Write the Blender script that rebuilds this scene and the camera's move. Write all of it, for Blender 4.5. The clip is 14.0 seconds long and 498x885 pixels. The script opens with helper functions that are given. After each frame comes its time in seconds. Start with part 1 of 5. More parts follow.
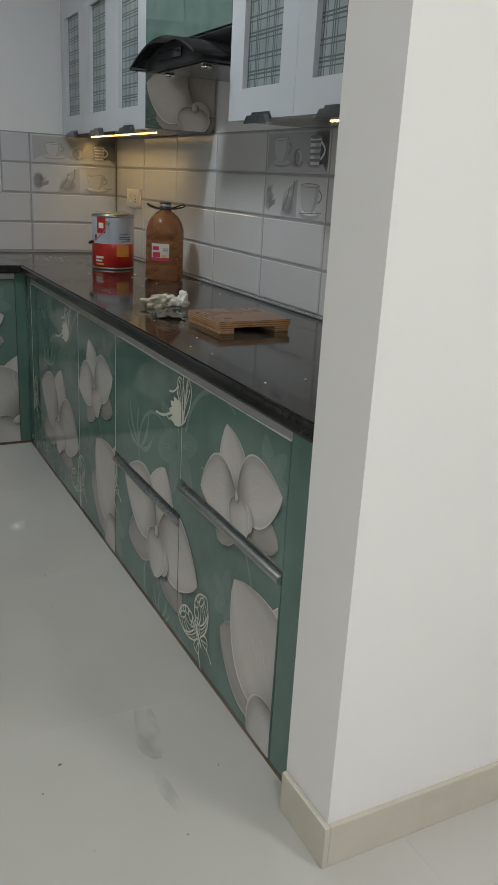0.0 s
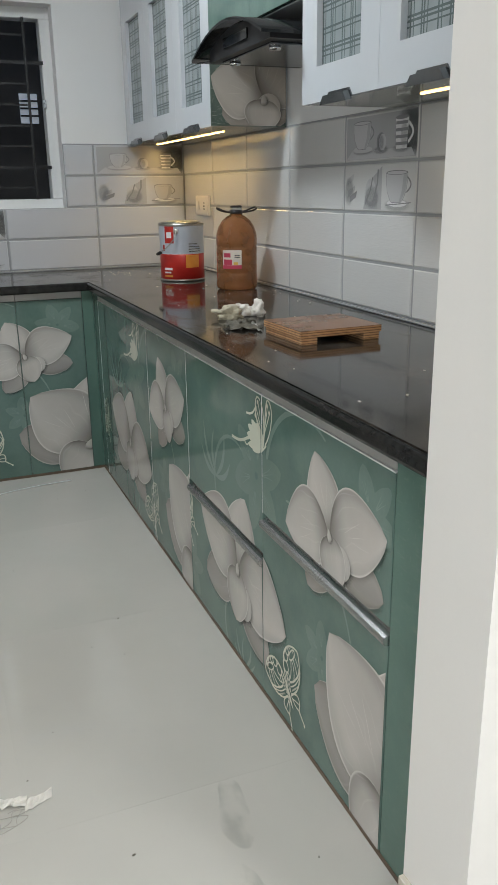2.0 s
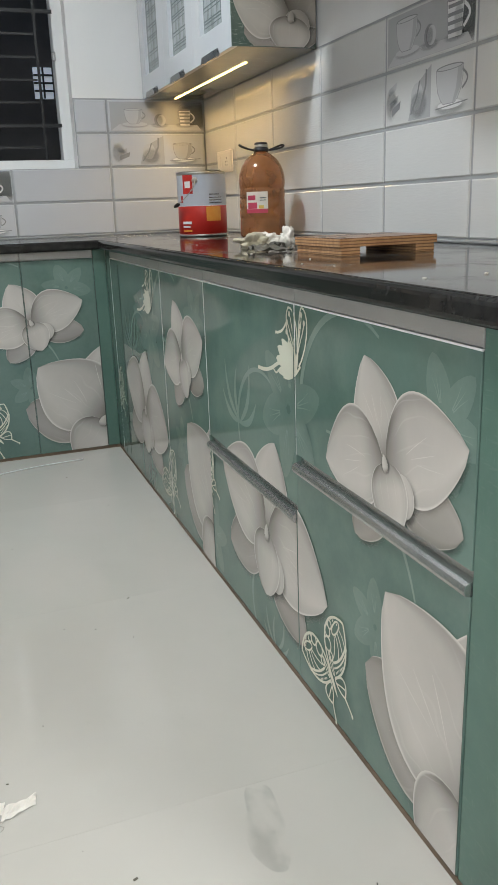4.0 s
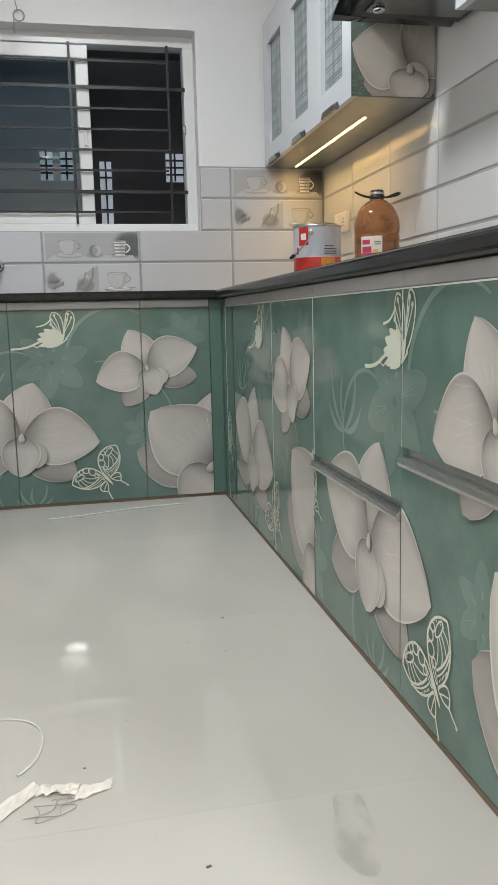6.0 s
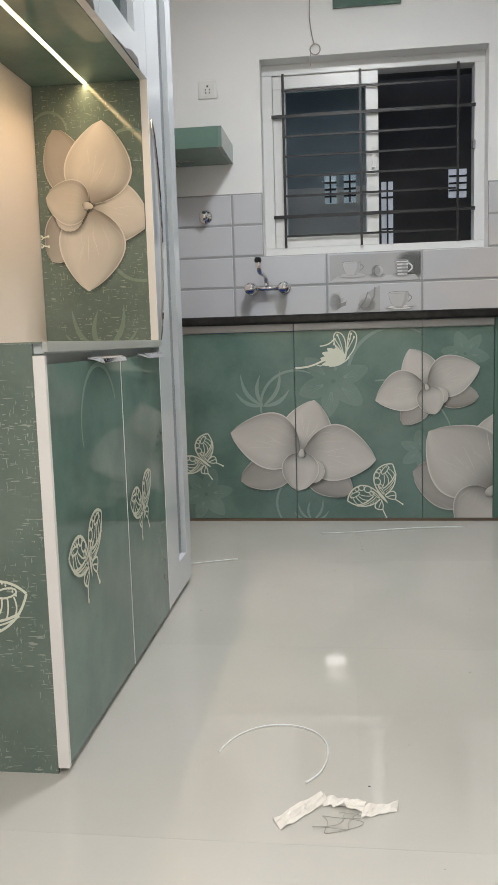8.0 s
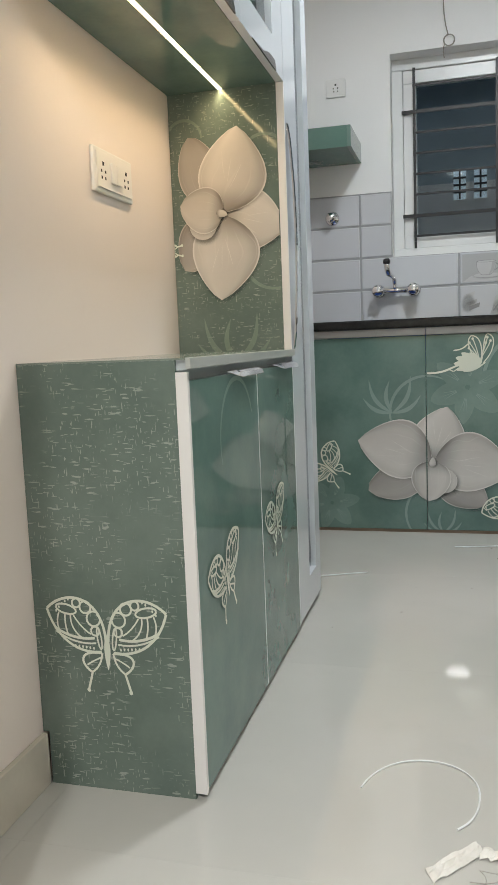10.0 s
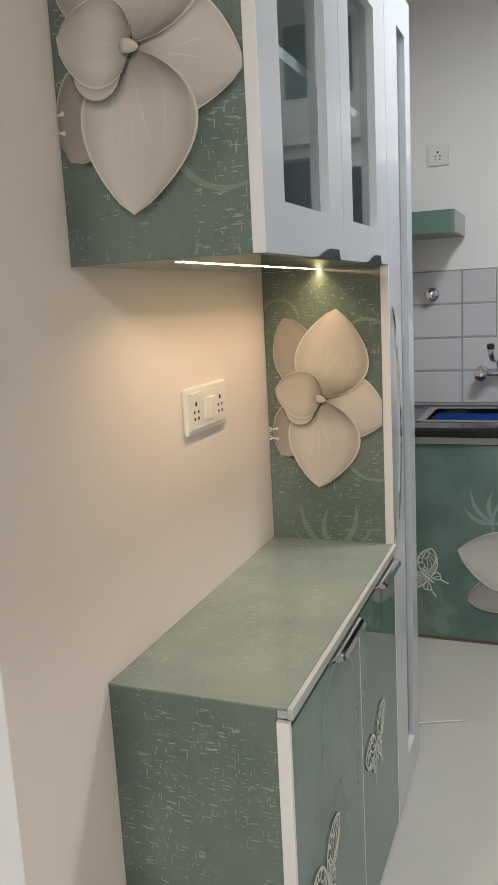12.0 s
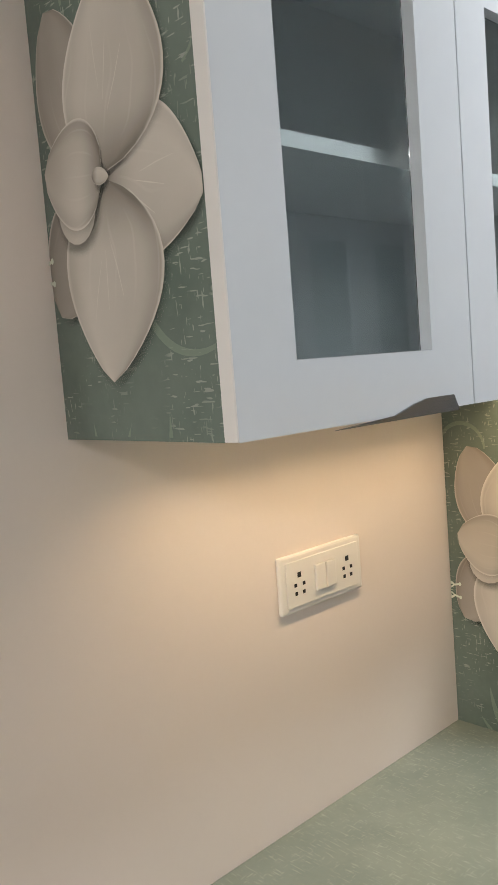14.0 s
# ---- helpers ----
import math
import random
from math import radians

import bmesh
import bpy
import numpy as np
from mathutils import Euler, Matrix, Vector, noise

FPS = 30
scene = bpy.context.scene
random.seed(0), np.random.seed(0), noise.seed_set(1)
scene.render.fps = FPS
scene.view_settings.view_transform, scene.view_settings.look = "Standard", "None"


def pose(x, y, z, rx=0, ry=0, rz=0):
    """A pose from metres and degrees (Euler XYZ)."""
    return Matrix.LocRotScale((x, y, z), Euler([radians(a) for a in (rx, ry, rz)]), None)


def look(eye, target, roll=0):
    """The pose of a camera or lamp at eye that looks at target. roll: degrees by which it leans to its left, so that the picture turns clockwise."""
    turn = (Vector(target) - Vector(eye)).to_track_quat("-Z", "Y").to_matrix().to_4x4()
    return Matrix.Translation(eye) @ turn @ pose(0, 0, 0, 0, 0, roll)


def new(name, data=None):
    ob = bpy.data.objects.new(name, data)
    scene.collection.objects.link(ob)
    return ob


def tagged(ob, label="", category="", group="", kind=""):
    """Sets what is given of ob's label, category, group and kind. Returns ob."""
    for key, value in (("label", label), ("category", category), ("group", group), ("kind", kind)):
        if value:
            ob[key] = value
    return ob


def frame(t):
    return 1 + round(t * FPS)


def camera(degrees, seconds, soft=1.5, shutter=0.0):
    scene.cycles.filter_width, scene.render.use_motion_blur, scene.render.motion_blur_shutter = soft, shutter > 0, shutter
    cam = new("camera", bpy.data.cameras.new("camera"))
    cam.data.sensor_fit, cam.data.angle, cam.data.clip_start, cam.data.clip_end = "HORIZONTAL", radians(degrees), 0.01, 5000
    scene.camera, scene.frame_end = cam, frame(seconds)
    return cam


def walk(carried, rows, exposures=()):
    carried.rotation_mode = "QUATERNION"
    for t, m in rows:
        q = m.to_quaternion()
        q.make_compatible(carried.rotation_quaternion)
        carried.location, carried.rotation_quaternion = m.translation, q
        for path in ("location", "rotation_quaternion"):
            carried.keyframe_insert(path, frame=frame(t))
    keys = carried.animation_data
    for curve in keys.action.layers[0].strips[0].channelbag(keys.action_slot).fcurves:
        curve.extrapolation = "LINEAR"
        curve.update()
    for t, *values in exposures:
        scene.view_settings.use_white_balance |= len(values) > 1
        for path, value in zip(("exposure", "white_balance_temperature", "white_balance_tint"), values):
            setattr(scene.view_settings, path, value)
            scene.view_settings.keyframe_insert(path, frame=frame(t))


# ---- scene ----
cam = camera(34.9, 14.0)
PATH = [
    (0, (0.262, 0.583, 1.32), (1.152, 2.259, 0.69), 3.1),
    (0.5, (0.266, 0.616, 1.309), (1.089, 2.324, 0.67), 2.6),
    (1, (0.255, 0.635, 1.299), (1.06, 2.35, 0.659), 2.4),
    (1.5, (0.276, 0.698, 1.28), (1.035, 2.434, 0.639), 0.9),
    (2, (0.373, 0.845, 1.271), (1.082, 2.613, 0.66), -0.8),
    (2.5, (0.419, 0.942, 1.225), (1.126, 2.72, 0.644), -1.5),
    (3, (0.439, 1.061, 1.189), (1.092, 2.845, 0.563), -1.7),
    (3.2, (0.448, 1.106, 1.15), (1.095, 2.888, 0.514), -1.7),
    (5.5, (0.486, 1.117, 0.788), (1.042, 3.009, 0.451), -1.1),
    (6, (0.482, 1.1, 0.767), (0.883, 3.034, 0.454), -1.4),
    (6.5, (0.464, 1.087, 0.783), (0.682, 3.051, 0.475), -1.8),
    (7, (0.453, 1.102, 0.766), (0.493, 3.081, 0.477), -1.8),
    (7.5, (0.436, 1.098, 0.774), (0.3, 3.075, 0.501), -1.8),
    (8, (0.417, 1.094, 0.78), (0.17, 3.062, 0.525), -1.7),
    (8.5, (0.396, 1.094, 0.775), (-0.055, 3.03, 0.548), -2.4),
    (8.7, (0.382, 1.096, 0.776), (-0.132, 3.016, 0.552), -2.4),
    (10.8, (0.33, 1.242, 0.905), (-0.202, 3.146, 0.6), -2.5),
    (11, (0.318, 1.269, 1.002), (-0.231, 3.162, 0.662), -2.9),
    (11.5, (0.291, 1.297, 1.289), (-0.362, 3.153, 0.929), -3.0),
    (12, (0.283, 1.345, 1.414), (-0.444, 3.174, 1.057), -3.0),
    (12.5, (0.345, 1.455, 1.436), (-0.537, 3.217, 1.094), -4.7),
    (13, (0.459, 1.6, 1.504), (-0.713, 3.193, 1.205), -4.4),
    (13.5, (0.495, 1.721, 1.528), (-0.902, 3.131, 1.285), -4.7),
    (14, (0.467, 1.888, 1.549), (-0.983, 3.252, 1.359), -4.5),
]

EXPOSURES = [(0, -1.24, 6200, 6), (0.5, -1.06, 6200, 6), (1, -1.0, 6200, 6), (1.5, -0.7, 6200, 6), (2, -0.57, 6200, 6), (2.5, -0.53, 6200, 6), (3, -0.37, 6200, 6), (5.5, -0.18, 6350, 8), (8.5, -0.21, 6500, 10), (11, -0.36, 6200, 5), (11.5, -0.43, 6450, 10), (12.5, -0.5, 6450, 10), (13, -0.45, 6450, 10), (13.5, -0.43, 6450, 10), (14, -0.54, 6450, 10)]
walk(cam, [(t, look(eye, target, roll)) for t, eye, target, roll in PATH], EXPOSURES)

# ---- world and lamps ----
world = bpy.data.worlds.new("world")
scene.world = world
world.use_nodes = True
wn = world.node_tree
sky = wn.nodes.new("ShaderNodeTexSky")
sky.sky_type = "NISHITA"
sky.sun_disc = False
sky.sun_elevation, sky.sun_rotation = radians(40), radians(150)
wn.links.new(sky.outputs[0], wn.nodes["Background"].inputs[0])
wn.nodes["Background"].inputs[1].default_value = 0.14


def area_lamp(name, m, sx, sy, watts, colour, spread=180):
    d = bpy.data.lights.new(name, "AREA")
    d.shape, d.size, d.size_y, d.energy, d.color = "RECTANGLE", sx, sy, watts, colour
    d.spread = radians(spread)
    ob = new(name, d)
    ob.matrix_world = m
    return ob


CEIL = 2.64
# unseen ceiling lamps of the kitchen and of the room behind the camera, a fill lamp added at the solid west wall, LED
# strips under the wall units
area_lamp("kitchen_lamp", look((0.5, 3.45, CEIL - 0.045), (0.5, 3.45, 0)), 0.30, 0.30, 34, (0.95, 0.98, 1.0))
area_lamp("room_lamp", look((0.265, -0.24, CEIL - 0.045), (0.265, -0.24, 0)), 0.20, 0.20, 60, (1.0, 0.975, 0.94))
area_lamp("room_lamp", look((1.94, 0.05, CEIL - 0.045), (1.94, 0.05, 0)), 0.40, 0.40, 56, (1.0, 0.975, 0.94))
# added fill light from the west, where the wall has no window
area_lamp("daylight_fill", look((-3.18, -0.6, 1.5), (0.0, 0.2, 1.1)), 2.2, 1.4, 138, (0.95, 0.97, 1.0))
strip_west = area_lamp("strip_light_west", pose(-0.268, 2.863, 1.4742, 0, 0, 90), 0.775, 0.010, 1.9, (1.0, 0.73, 0.45), 130)
strip_corner = area_lamp("strip_light_corner", pose(1.563, 4.53, 1.4867, 0, 0, 90), 0.96, 0.008, 2.4, (1.0, 0.64, 0.24), 150)
strip_east = area_lamp("strip_light_east", pose(1.575, 2.30, 1.4867, 0, 0, 90), 0.68, 0.008, 0.7, (1.0, 0.64, 0.24), 140)

# ---- materials ----


def material(name):
    m = bpy.data.materials.new(name)
    m.use_nodes = True
    nt = m.node_tree
    return m, nt, nt.nodes["Principled BSDF"]


def node(nt, kind, **sets):
    n = nt.nodes.new(kind)
    for k, v in sets.items():
        n.inputs[k].default_value = v
    return n


def mix_colour(nt, fac, a, b):
    n = nt.nodes.new("ShaderNodeMix")
    n.data_type = "RGBA"
    for sock, v in ((0, fac), (6, a), (7, b)):
        if isinstance(v, bpy.types.NodeSocket):
            nt.links.new(v, n.inputs[sock])
        else:
            n.inputs[sock].default_value = v if sock == 0 else (*v[:3], 1)
    return n.outputs[2]


def math_node(nt, op, a, b=None, clamp=False):
    n = nt.nodes.new("ShaderNodeMath")
    n.operation, n.use_clamp = op, clamp
    for i, v in enumerate((a, b)):
        if isinstance(v, bpy.types.NodeSocket):
            nt.links.new(v, n.inputs[i])
        elif v is not None:
            n.inputs[i].default_value = v
    return n.outputs[0]


def noise_at(nt, scale, detail=4.0, stretch=(1, 1, 1), rough=0.55):
    tc = nt.nodes.new("ShaderNodeTexCoord")
    mp = nt.nodes.new("ShaderNodeMapping")
    mp.inputs["Scale"].default_value = stretch
    n = node(nt, "ShaderNodeTexNoise", Scale=scale, Detail=detail, Roughness=rough)
    nt.links.new(tc.outputs["Object"], mp.inputs[0])
    nt.links.new(mp.outputs[0], n.inputs["Vector"])
    return n.outputs["Fac"]


def ramp(nt, fac, lo, hi):
    n = nt.nodes.new("ShaderNodeMapRange")
    n.interpolation_type = "SMOOTHSTEP"
    nt.links.new(fac, n.inputs[0])
    n.inputs[1].default_value, n.inputs[2].default_value = lo, hi
    return n.outputs[0]


def bump(nt, bsdf, height, strength=0.1, distance=0.001):
    b = node(nt, "ShaderNodeBump", Strength=strength, Distance=distance)
    nt.links.new(height, b.inputs["Height"])
    nt.links.new(b.outputs[0], bsdf.inputs["Normal"])


def surface(name, c1, c2, rough=0.5, metal=0.0, scale=3.0, fine=60.0, rough_var=0.08, relief=0.0, coat=0.0, stretch=(1, 1, 1), spec=0.5):
    """A plain surface with broad and fine variation between two colours."""
    m, nt, b = material(name)
    broad, small = noise_at(nt, scale, 4, stretch), noise_at(nt, fine, 3, stretch)
    f = math_node(nt, "ADD", math_node(nt, "MULTIPLY", ramp(nt, broad, 0.3, 0.7), 0.65), math_node(nt, "MULTIPLY", small, 0.35))
    nt.links.new(mix_colour(nt, f, c1, c2), b.inputs["Base Color"])
    nt.links.new(math_node(nt, "ADD", math_node(nt, "MULTIPLY", broad, rough_var), rough - rough_var / 2, True), b.inputs["Roughness"])
    b.inputs["Metallic"].default_value = metal
    b.inputs["Coat Weight"].default_value = coat
    b.inputs["Coat Roughness"].default_value = 0.04
    b.inputs["Specular IOR Level"].default_value = spec
    if relief:
        bump(nt, b, small, relief)
    return m


def green_laminate(name, c1, c2, dashes, rough=0.09, dash_colour=(0.46, 0.49, 0.42), amount=0.46, lie=False):
    """Printed green board: cloudy tone, with short pale woven dashes where dashes is above 0."""
    m, nt, b = material(name)
    cloud = ramp(nt, noise_at(nt, 5.0, 5), 0.32, 0.68)
    grain = noise_at(nt, 90.0, 3)
    f = math_node(nt, "ADD", math_node(nt, "MULTIPLY", cloud, 0.7), math_node(nt, "MULTIPLY", grain, 0.3))
    col = mix_colour(nt, f, c1, c2)
    if dashes:
        flat = ramp(nt, noise_at(nt, 1.0, 1.5, (48, 430, 1) if lie else (40, 40, 300)), 0.640, 0.662)
        tall = ramp(nt, noise_at(nt, 1.0, 1.5, (420, 60, 1) if lie else (330, 330, 60)), 0.668, 0.690)
        patch = ramp(nt, noise_at(nt, 7.0, 2), 0.38, 0.5)
        d = math_node(nt, "MULTIPLY", math_node(nt, "MULTIPLY", math_node(nt, "MAXIMUM", flat, tall), patch), amount * dashes, True)
        col = mix_colour(nt, d, col, dash_colour)
    nt.links.new(col, b.inputs["Base Color"])
    nt.links.new(math_node(nt, "ADD", math_node(nt, "MULTIPLY", grain, min(0.04, rough * 0.5)), rough * 0.75), b.inputs["Roughness"])
    return m


def petal_print(name, dark, light, rim, rough=0.03):
    """Printed petal: the picture runs from a dark throat to a pale tip, with fine veins and a pale rim."""
    m, nt, b = material(name)
    uv = nt.nodes.new("ShaderNodeUVMap")
    sep = nt.nodes.new("ShaderNodeSeparateXYZ")
    nt.links.new(uv.outputs[0], sep.inputs[0])
    a, t = sep.outputs[0], sep.outputs[1]
    side = math_node(nt, "MULTIPLY", math_node(nt, "ABSOLUTE", math_node(nt, "SUBTRACT", a, 0.5)), 2.0)
    f = math_node(nt, "ADD", math_node(nt, "MULTIPLY", ramp(nt, t, -0.04, 0.38), 0.66), math_node(nt, "MULTIPLY", a, 0.36))
    f = math_node(nt, "SUBTRACT", f, math_node(nt, "MULTIPLY", ramp(nt, side, 0.55, 0.95), 0.22), True)
    tone = math_node(nt, "MULTIPLY", noise_at(nt, 22.0, 3), 0.12)
    col = mix_colour(nt, math_node(nt, "SUBTRACT", f, tone, True), dark, light)
    vein = ramp(nt, math_node(nt, "SINE", math_node(nt, "MULTIPLY", math_node(nt, "ADD", a, math_node(nt, "MULTIPLY", noise_at(nt, 9.0, 1), 0.35)), 30.0)), 0.93, 1.0)
    fade = math_node(nt, "MULTIPLY", math_node(nt, "SUBTRACT", 1.0, ramp(nt, t, 0.35, 0.75)), ramp(nt, t, 0.12, 0.3))
    col = mix_colour(nt, math_node(nt, "MULTIPLY", math_node(nt, "MULTIPLY", vein, fade), 0.14), col, rim)
    col = mix_colour(nt, math_node(nt, "MULTIPLY", ramp(nt, side, 0.93, 0.99), 0.7), col, rim)
    nt.links.new(col, b.inputs["Base Color"])
    b.inputs["Roughness"].default_value = rough
    return m


def contour_print(name, amount=0.55):
    """Soft dark contour printed behind a petal; it fades out towards its own edge."""
    m, nt, b = material(name)
    uv = nt.nodes.new("ShaderNodeUVMap")
    sep = nt.nodes.new("ShaderNodeSeparateXYZ")
    nt.links.new(uv.outputs[0], sep.inputs[0])
    side = math_node(nt, "MULTIPLY", math_node(nt, "ABSOLUTE", math_node(nt, "SUBTRACT", sep.outputs[0], 0.5)), 2.0)
    soft = math_node(nt, "SUBTRACT", 1.0, ramp(nt, side, 0.60, 1.0))
    tip = math_node(nt, "SUBTRACT", 1.0, ramp(nt, sep.outputs[1], 0.82, 1.0))
    nt.links.new(math_node(nt, "MULTIPLY", math_node(nt, "MULTIPLY", soft, tip), amount), b.inputs["Alpha"])
    b.inputs["Base Color"].default_value = (0.045, 0.055, 0.048, 1)
    b.inputs["Roughness"].default_value = 0.1
    return m


def glass(name, colour, rough=0.02, ior=1.45, alpha=1.0):
    m, nt, b = material(name)
    b.inputs["Base Color"].default_value = (*colour, 1)
    b.inputs["Roughness"].default_value = rough
    b.inputs["IOR"].default_value = ior
    b.inputs["Transmission Weight"].default_value = alpha
    return m


def glow(name, colour, strength):
    m, nt, b = material(name)
    b.inputs["Base Color"].default_value = (*colour, 1)
    b.inputs["Emission Color"].default_value = (*colour, 1)
    b.inputs["Emission Strength"].default_value = strength
    return m


M_WALL = surface("white_wall_paint", (0.80, 0.80, 0.80), (0.85, 0.85, 0.85), 0.6, scale=1.2, fine=140, relief=0.06, spec=0.3)
M_CREAM = surface("cream_wall_paint", (0.755, 0.662, 0.592), (0.805, 0.712, 0.642), 0.55, scale=1.1, fine=140, relief=0.06, spec=0.3)
M_PIER = surface("offwhite_wall_paint", (0.80, 0.775, 0.745), (0.84, 0.815, 0.785), 0.6, scale=1.2, fine=140, relief=0.06, spec=0.3)
M_CEIL = surface("ceiling_paint", (0.80, 0.80, 0.79), (0.84, 0.84, 0.83), 0.7, scale=1.0, fine=120)
M_SKIRT = surface("beige_skirting_stone", (0.50, 0.45, 0.37), (0.60, 0.55, 0.46), 0.25, scale=6, fine=80)
M_GROUT = surface("grey_grout", (0.30, 0.31, 0.32), (0.38, 0.39, 0.40), 0.7, scale=8, fine=120)
M_JOINT = surface("floor_joint", (0.49, 0.472, 0.435), (0.54, 0.522, 0.482), 0.12)
M_GREEN = green_laminate("green_acrylic", (0.088, 0.150, 0.127), (0.148, 0.224, 0.195), 0.0, 0.026)
M_SOFT = green_laminate("green_filler", (0.09, 0.165, 0.135), (0.115, 0.198, 0.164), 0.1, 0.25)
M_DASH = green_laminate("green_woven_laminate", (0.100, 0.136, 0.114), (0.162, 0.200, 0.170), 1.0, 0.075)
M_TOP = green_laminate("pale_green_laminate", (0.165, 0.197, 0.168), (0.235, 0.268, 0.228), 0.38, 0.14, (0.6, 0.62, 0.53), lie=True)
M_GHOST = green_laminate("ghost_print", (0.118, 0.186, 0.160), (0.190, 0.268, 0.236), 0.0, 0.026)
M_CURL = green_laminate("pale_curl_print", (0.185, 0.262, 0.230), (0.235, 0.318, 0.282), 0.0, 0.026)
M_GHOST_W = green_laminate("ghost_print_woven", (0.165, 0.215, 0.17), (0.215, 0.265, 0.21), 0.5, 0.3)
M_PETAL = petal_print("petal_print", (0.19, 0.175, 0.16), (0.62, 0.585, 0.55), (0.74, 0.71, 0.67))
M_PETAL_BACK = petal_print("back_petal_print", (0.13, 0.12, 0.11), (0.40, 0.375, 0.35), (0.58, 0.545, 0.51))
M_PETAL_W = petal_print("petal_print_matt", (0.20, 0.175, 0.15), (0.62, 0.565, 0.50), (0.72, 0.665, 0.60), 0.16)
M_PETAL_WB = petal_print("back_petal_print_matt", (0.15, 0.13, 0.11), (0.42, 0.375, 0.33), (0.58, 0.525, 0.465), 0.16)
M_LINE = surface("cream_line_print", (0.62, 0.65, 0.54), (0.70, 0.72, 0.61), 0.12)
M_WHITE = surface("white_gloss_board", (0.585, 0.615, 0.65), (0.635, 0.66, 0.695), 0.10, scale=2)
M_EDGE = surface("white_edge_band", (0.70, 0.67, 0.65), (0.76, 0.73, 0.70), 0.3)
M_TOPEDGE = surface("pale_grey_edge", (0.36, 0.37, 0.345), (0.44, 0.45, 0.42), 0.3)
M_RAIL = surface("matt_aluminium_rail", (0.36, 0.35, 0.345), (0.43, 0.42, 0.41), 0.38, 0.25, scale=4, fine=200)
M_ALU = surface("brushed_aluminium", (0.50, 0.50, 0.50), (0.62, 0.62, 0.61), 0.24, 0.9, scale=4, fine=200, stretch=(1, 1, 6))
M_CHROME = surface("chrome", (0.75, 0.75, 0.76), (0.82, 0.82, 0.83), 0.07, 1.0)
M_STEEL = surface("sink_steel", (0.55, 0.56, 0.57), (0.65, 0.66, 0.67), 0.25, 1.0, fine=150)
M_BLUE = surface("blue_protective_film", (0.01, 0.06, 0.30), (0.02, 0.10, 0.42), 0.3)
M_BLACK = surface("black_metal", (0.012, 0.012, 0.013), (0.025, 0.025, 0.027), 0.4, spec=0.4)
M_HOOD = surface("black_hood_glass", (0.008, 0.009, 0.010), (0.014, 0.015, 0.016), 0.06)
M_HANDLE = surface("dark_chrome_pull", (0.16, 0.17, 0.18), (0.24, 0.25, 0.26), 0.2, 0.9)
M_PVC = surface("white_upvc", (0.74, 0.75, 0.75), (0.79, 0.80, 0.80), 0.3)
M_PLASTIC = surface("ivory_plastic", (0.74, 0.70, 0.64), (0.79, 0.75, 0.69), 0.3)
M_PLASTIC_W = surface("white_plastic", (0.76, 0.76, 0.75), (0.80, 0.80, 0.79), 0.3)
M_DARK = surface("shade_black", (0.01, 0.01, 0.01), (0.02, 0.02, 0.02), 0.8)
M_CARCASS = surface("cabinet_carcass_board", (0.42, 0.45, 0.46), (0.5, 0.53, 0.54), 0.4)
M_BROWN = surface("brown_floor_edge", (0.10, 0.07, 0.045), (0.17, 0.12, 0.08), 0.6)
M_PAPER = surface("crumpled_white_paper", (0.66, 0.62, 0.56), (0.78, 0.75, 0.70), 0.7, scale=30, fine=150, relief=0.3)
M_CLOTH = surface("soiled_cotton_rag", (0.38, 0.34, 0.24), (0.58, 0.54, 0.43), 0.9, scale=25, fine=220, relief=0.5)
M_FOIL = surface("dark_torn_sandpaper", (0.06, 0.055, 0.045), (0.17, 0.155, 0.12), 0.75, scale=40)
M_TWINE = surface("grey_twine", (0.30, 0.28, 0.25), (0.42, 0.40, 0.36), 0.8)
M_STRIP = glow("warm_led_strip", (1.0, 0.70, 0.34), 22.0)
M_STRIP_E = glow("amber_led_strip", (1.0, 0.62, 0.20), 10.0)
M_GRAPHIC = {k: surface("tile_print_" + k, c, tuple(v * 1.12 for v in c), 0.15) for k, c in {
    "dark": (0.10, 0.10, 0.105), "mid": (0.27, 0.27, 0.28), "pale": (0.52, 0.52, 0.53), "white": (0.72, 0.72, 0.72), "wash": (0.42, 0.42, 0.43)}.items()}


def tile_material(name, c1, c2, wave):
    m, nt, b = material(name)
    oi = nt.nodes.new("ShaderNodeObjectInfo")
    n = noise_at(nt, 4.0, 4)
    f = math_node(nt, "ADD", math_node(nt, "MULTIPLY", n, 0.6), math_node(nt, "MULTIPLY", oi.outputs["Random"], 0.4))
    nt.links.new(mix_colour(nt, f, c1, c2), b.inputs["Base Color"])
    b.inputs["Roughness"].default_value = 0.06
    if wave:
        bump(nt, b, noise_at(nt, 1.0, 1.0, (30, 30, 190)), 0.25, 0.002)
    else:
        bump(nt, b, noise_at(nt, 14.0, 2), 0.06, 0.002)
    return m


M_TILE_N = tile_material("grey_white_tile", (0.53, 0.54, 0.575), (0.60, 0.61, 0.64), False)
M_TILE_E = tile_material("wavy_white_tile", (0.60, 0.60, 0.595), (0.67, 0.67, 0.66), True)


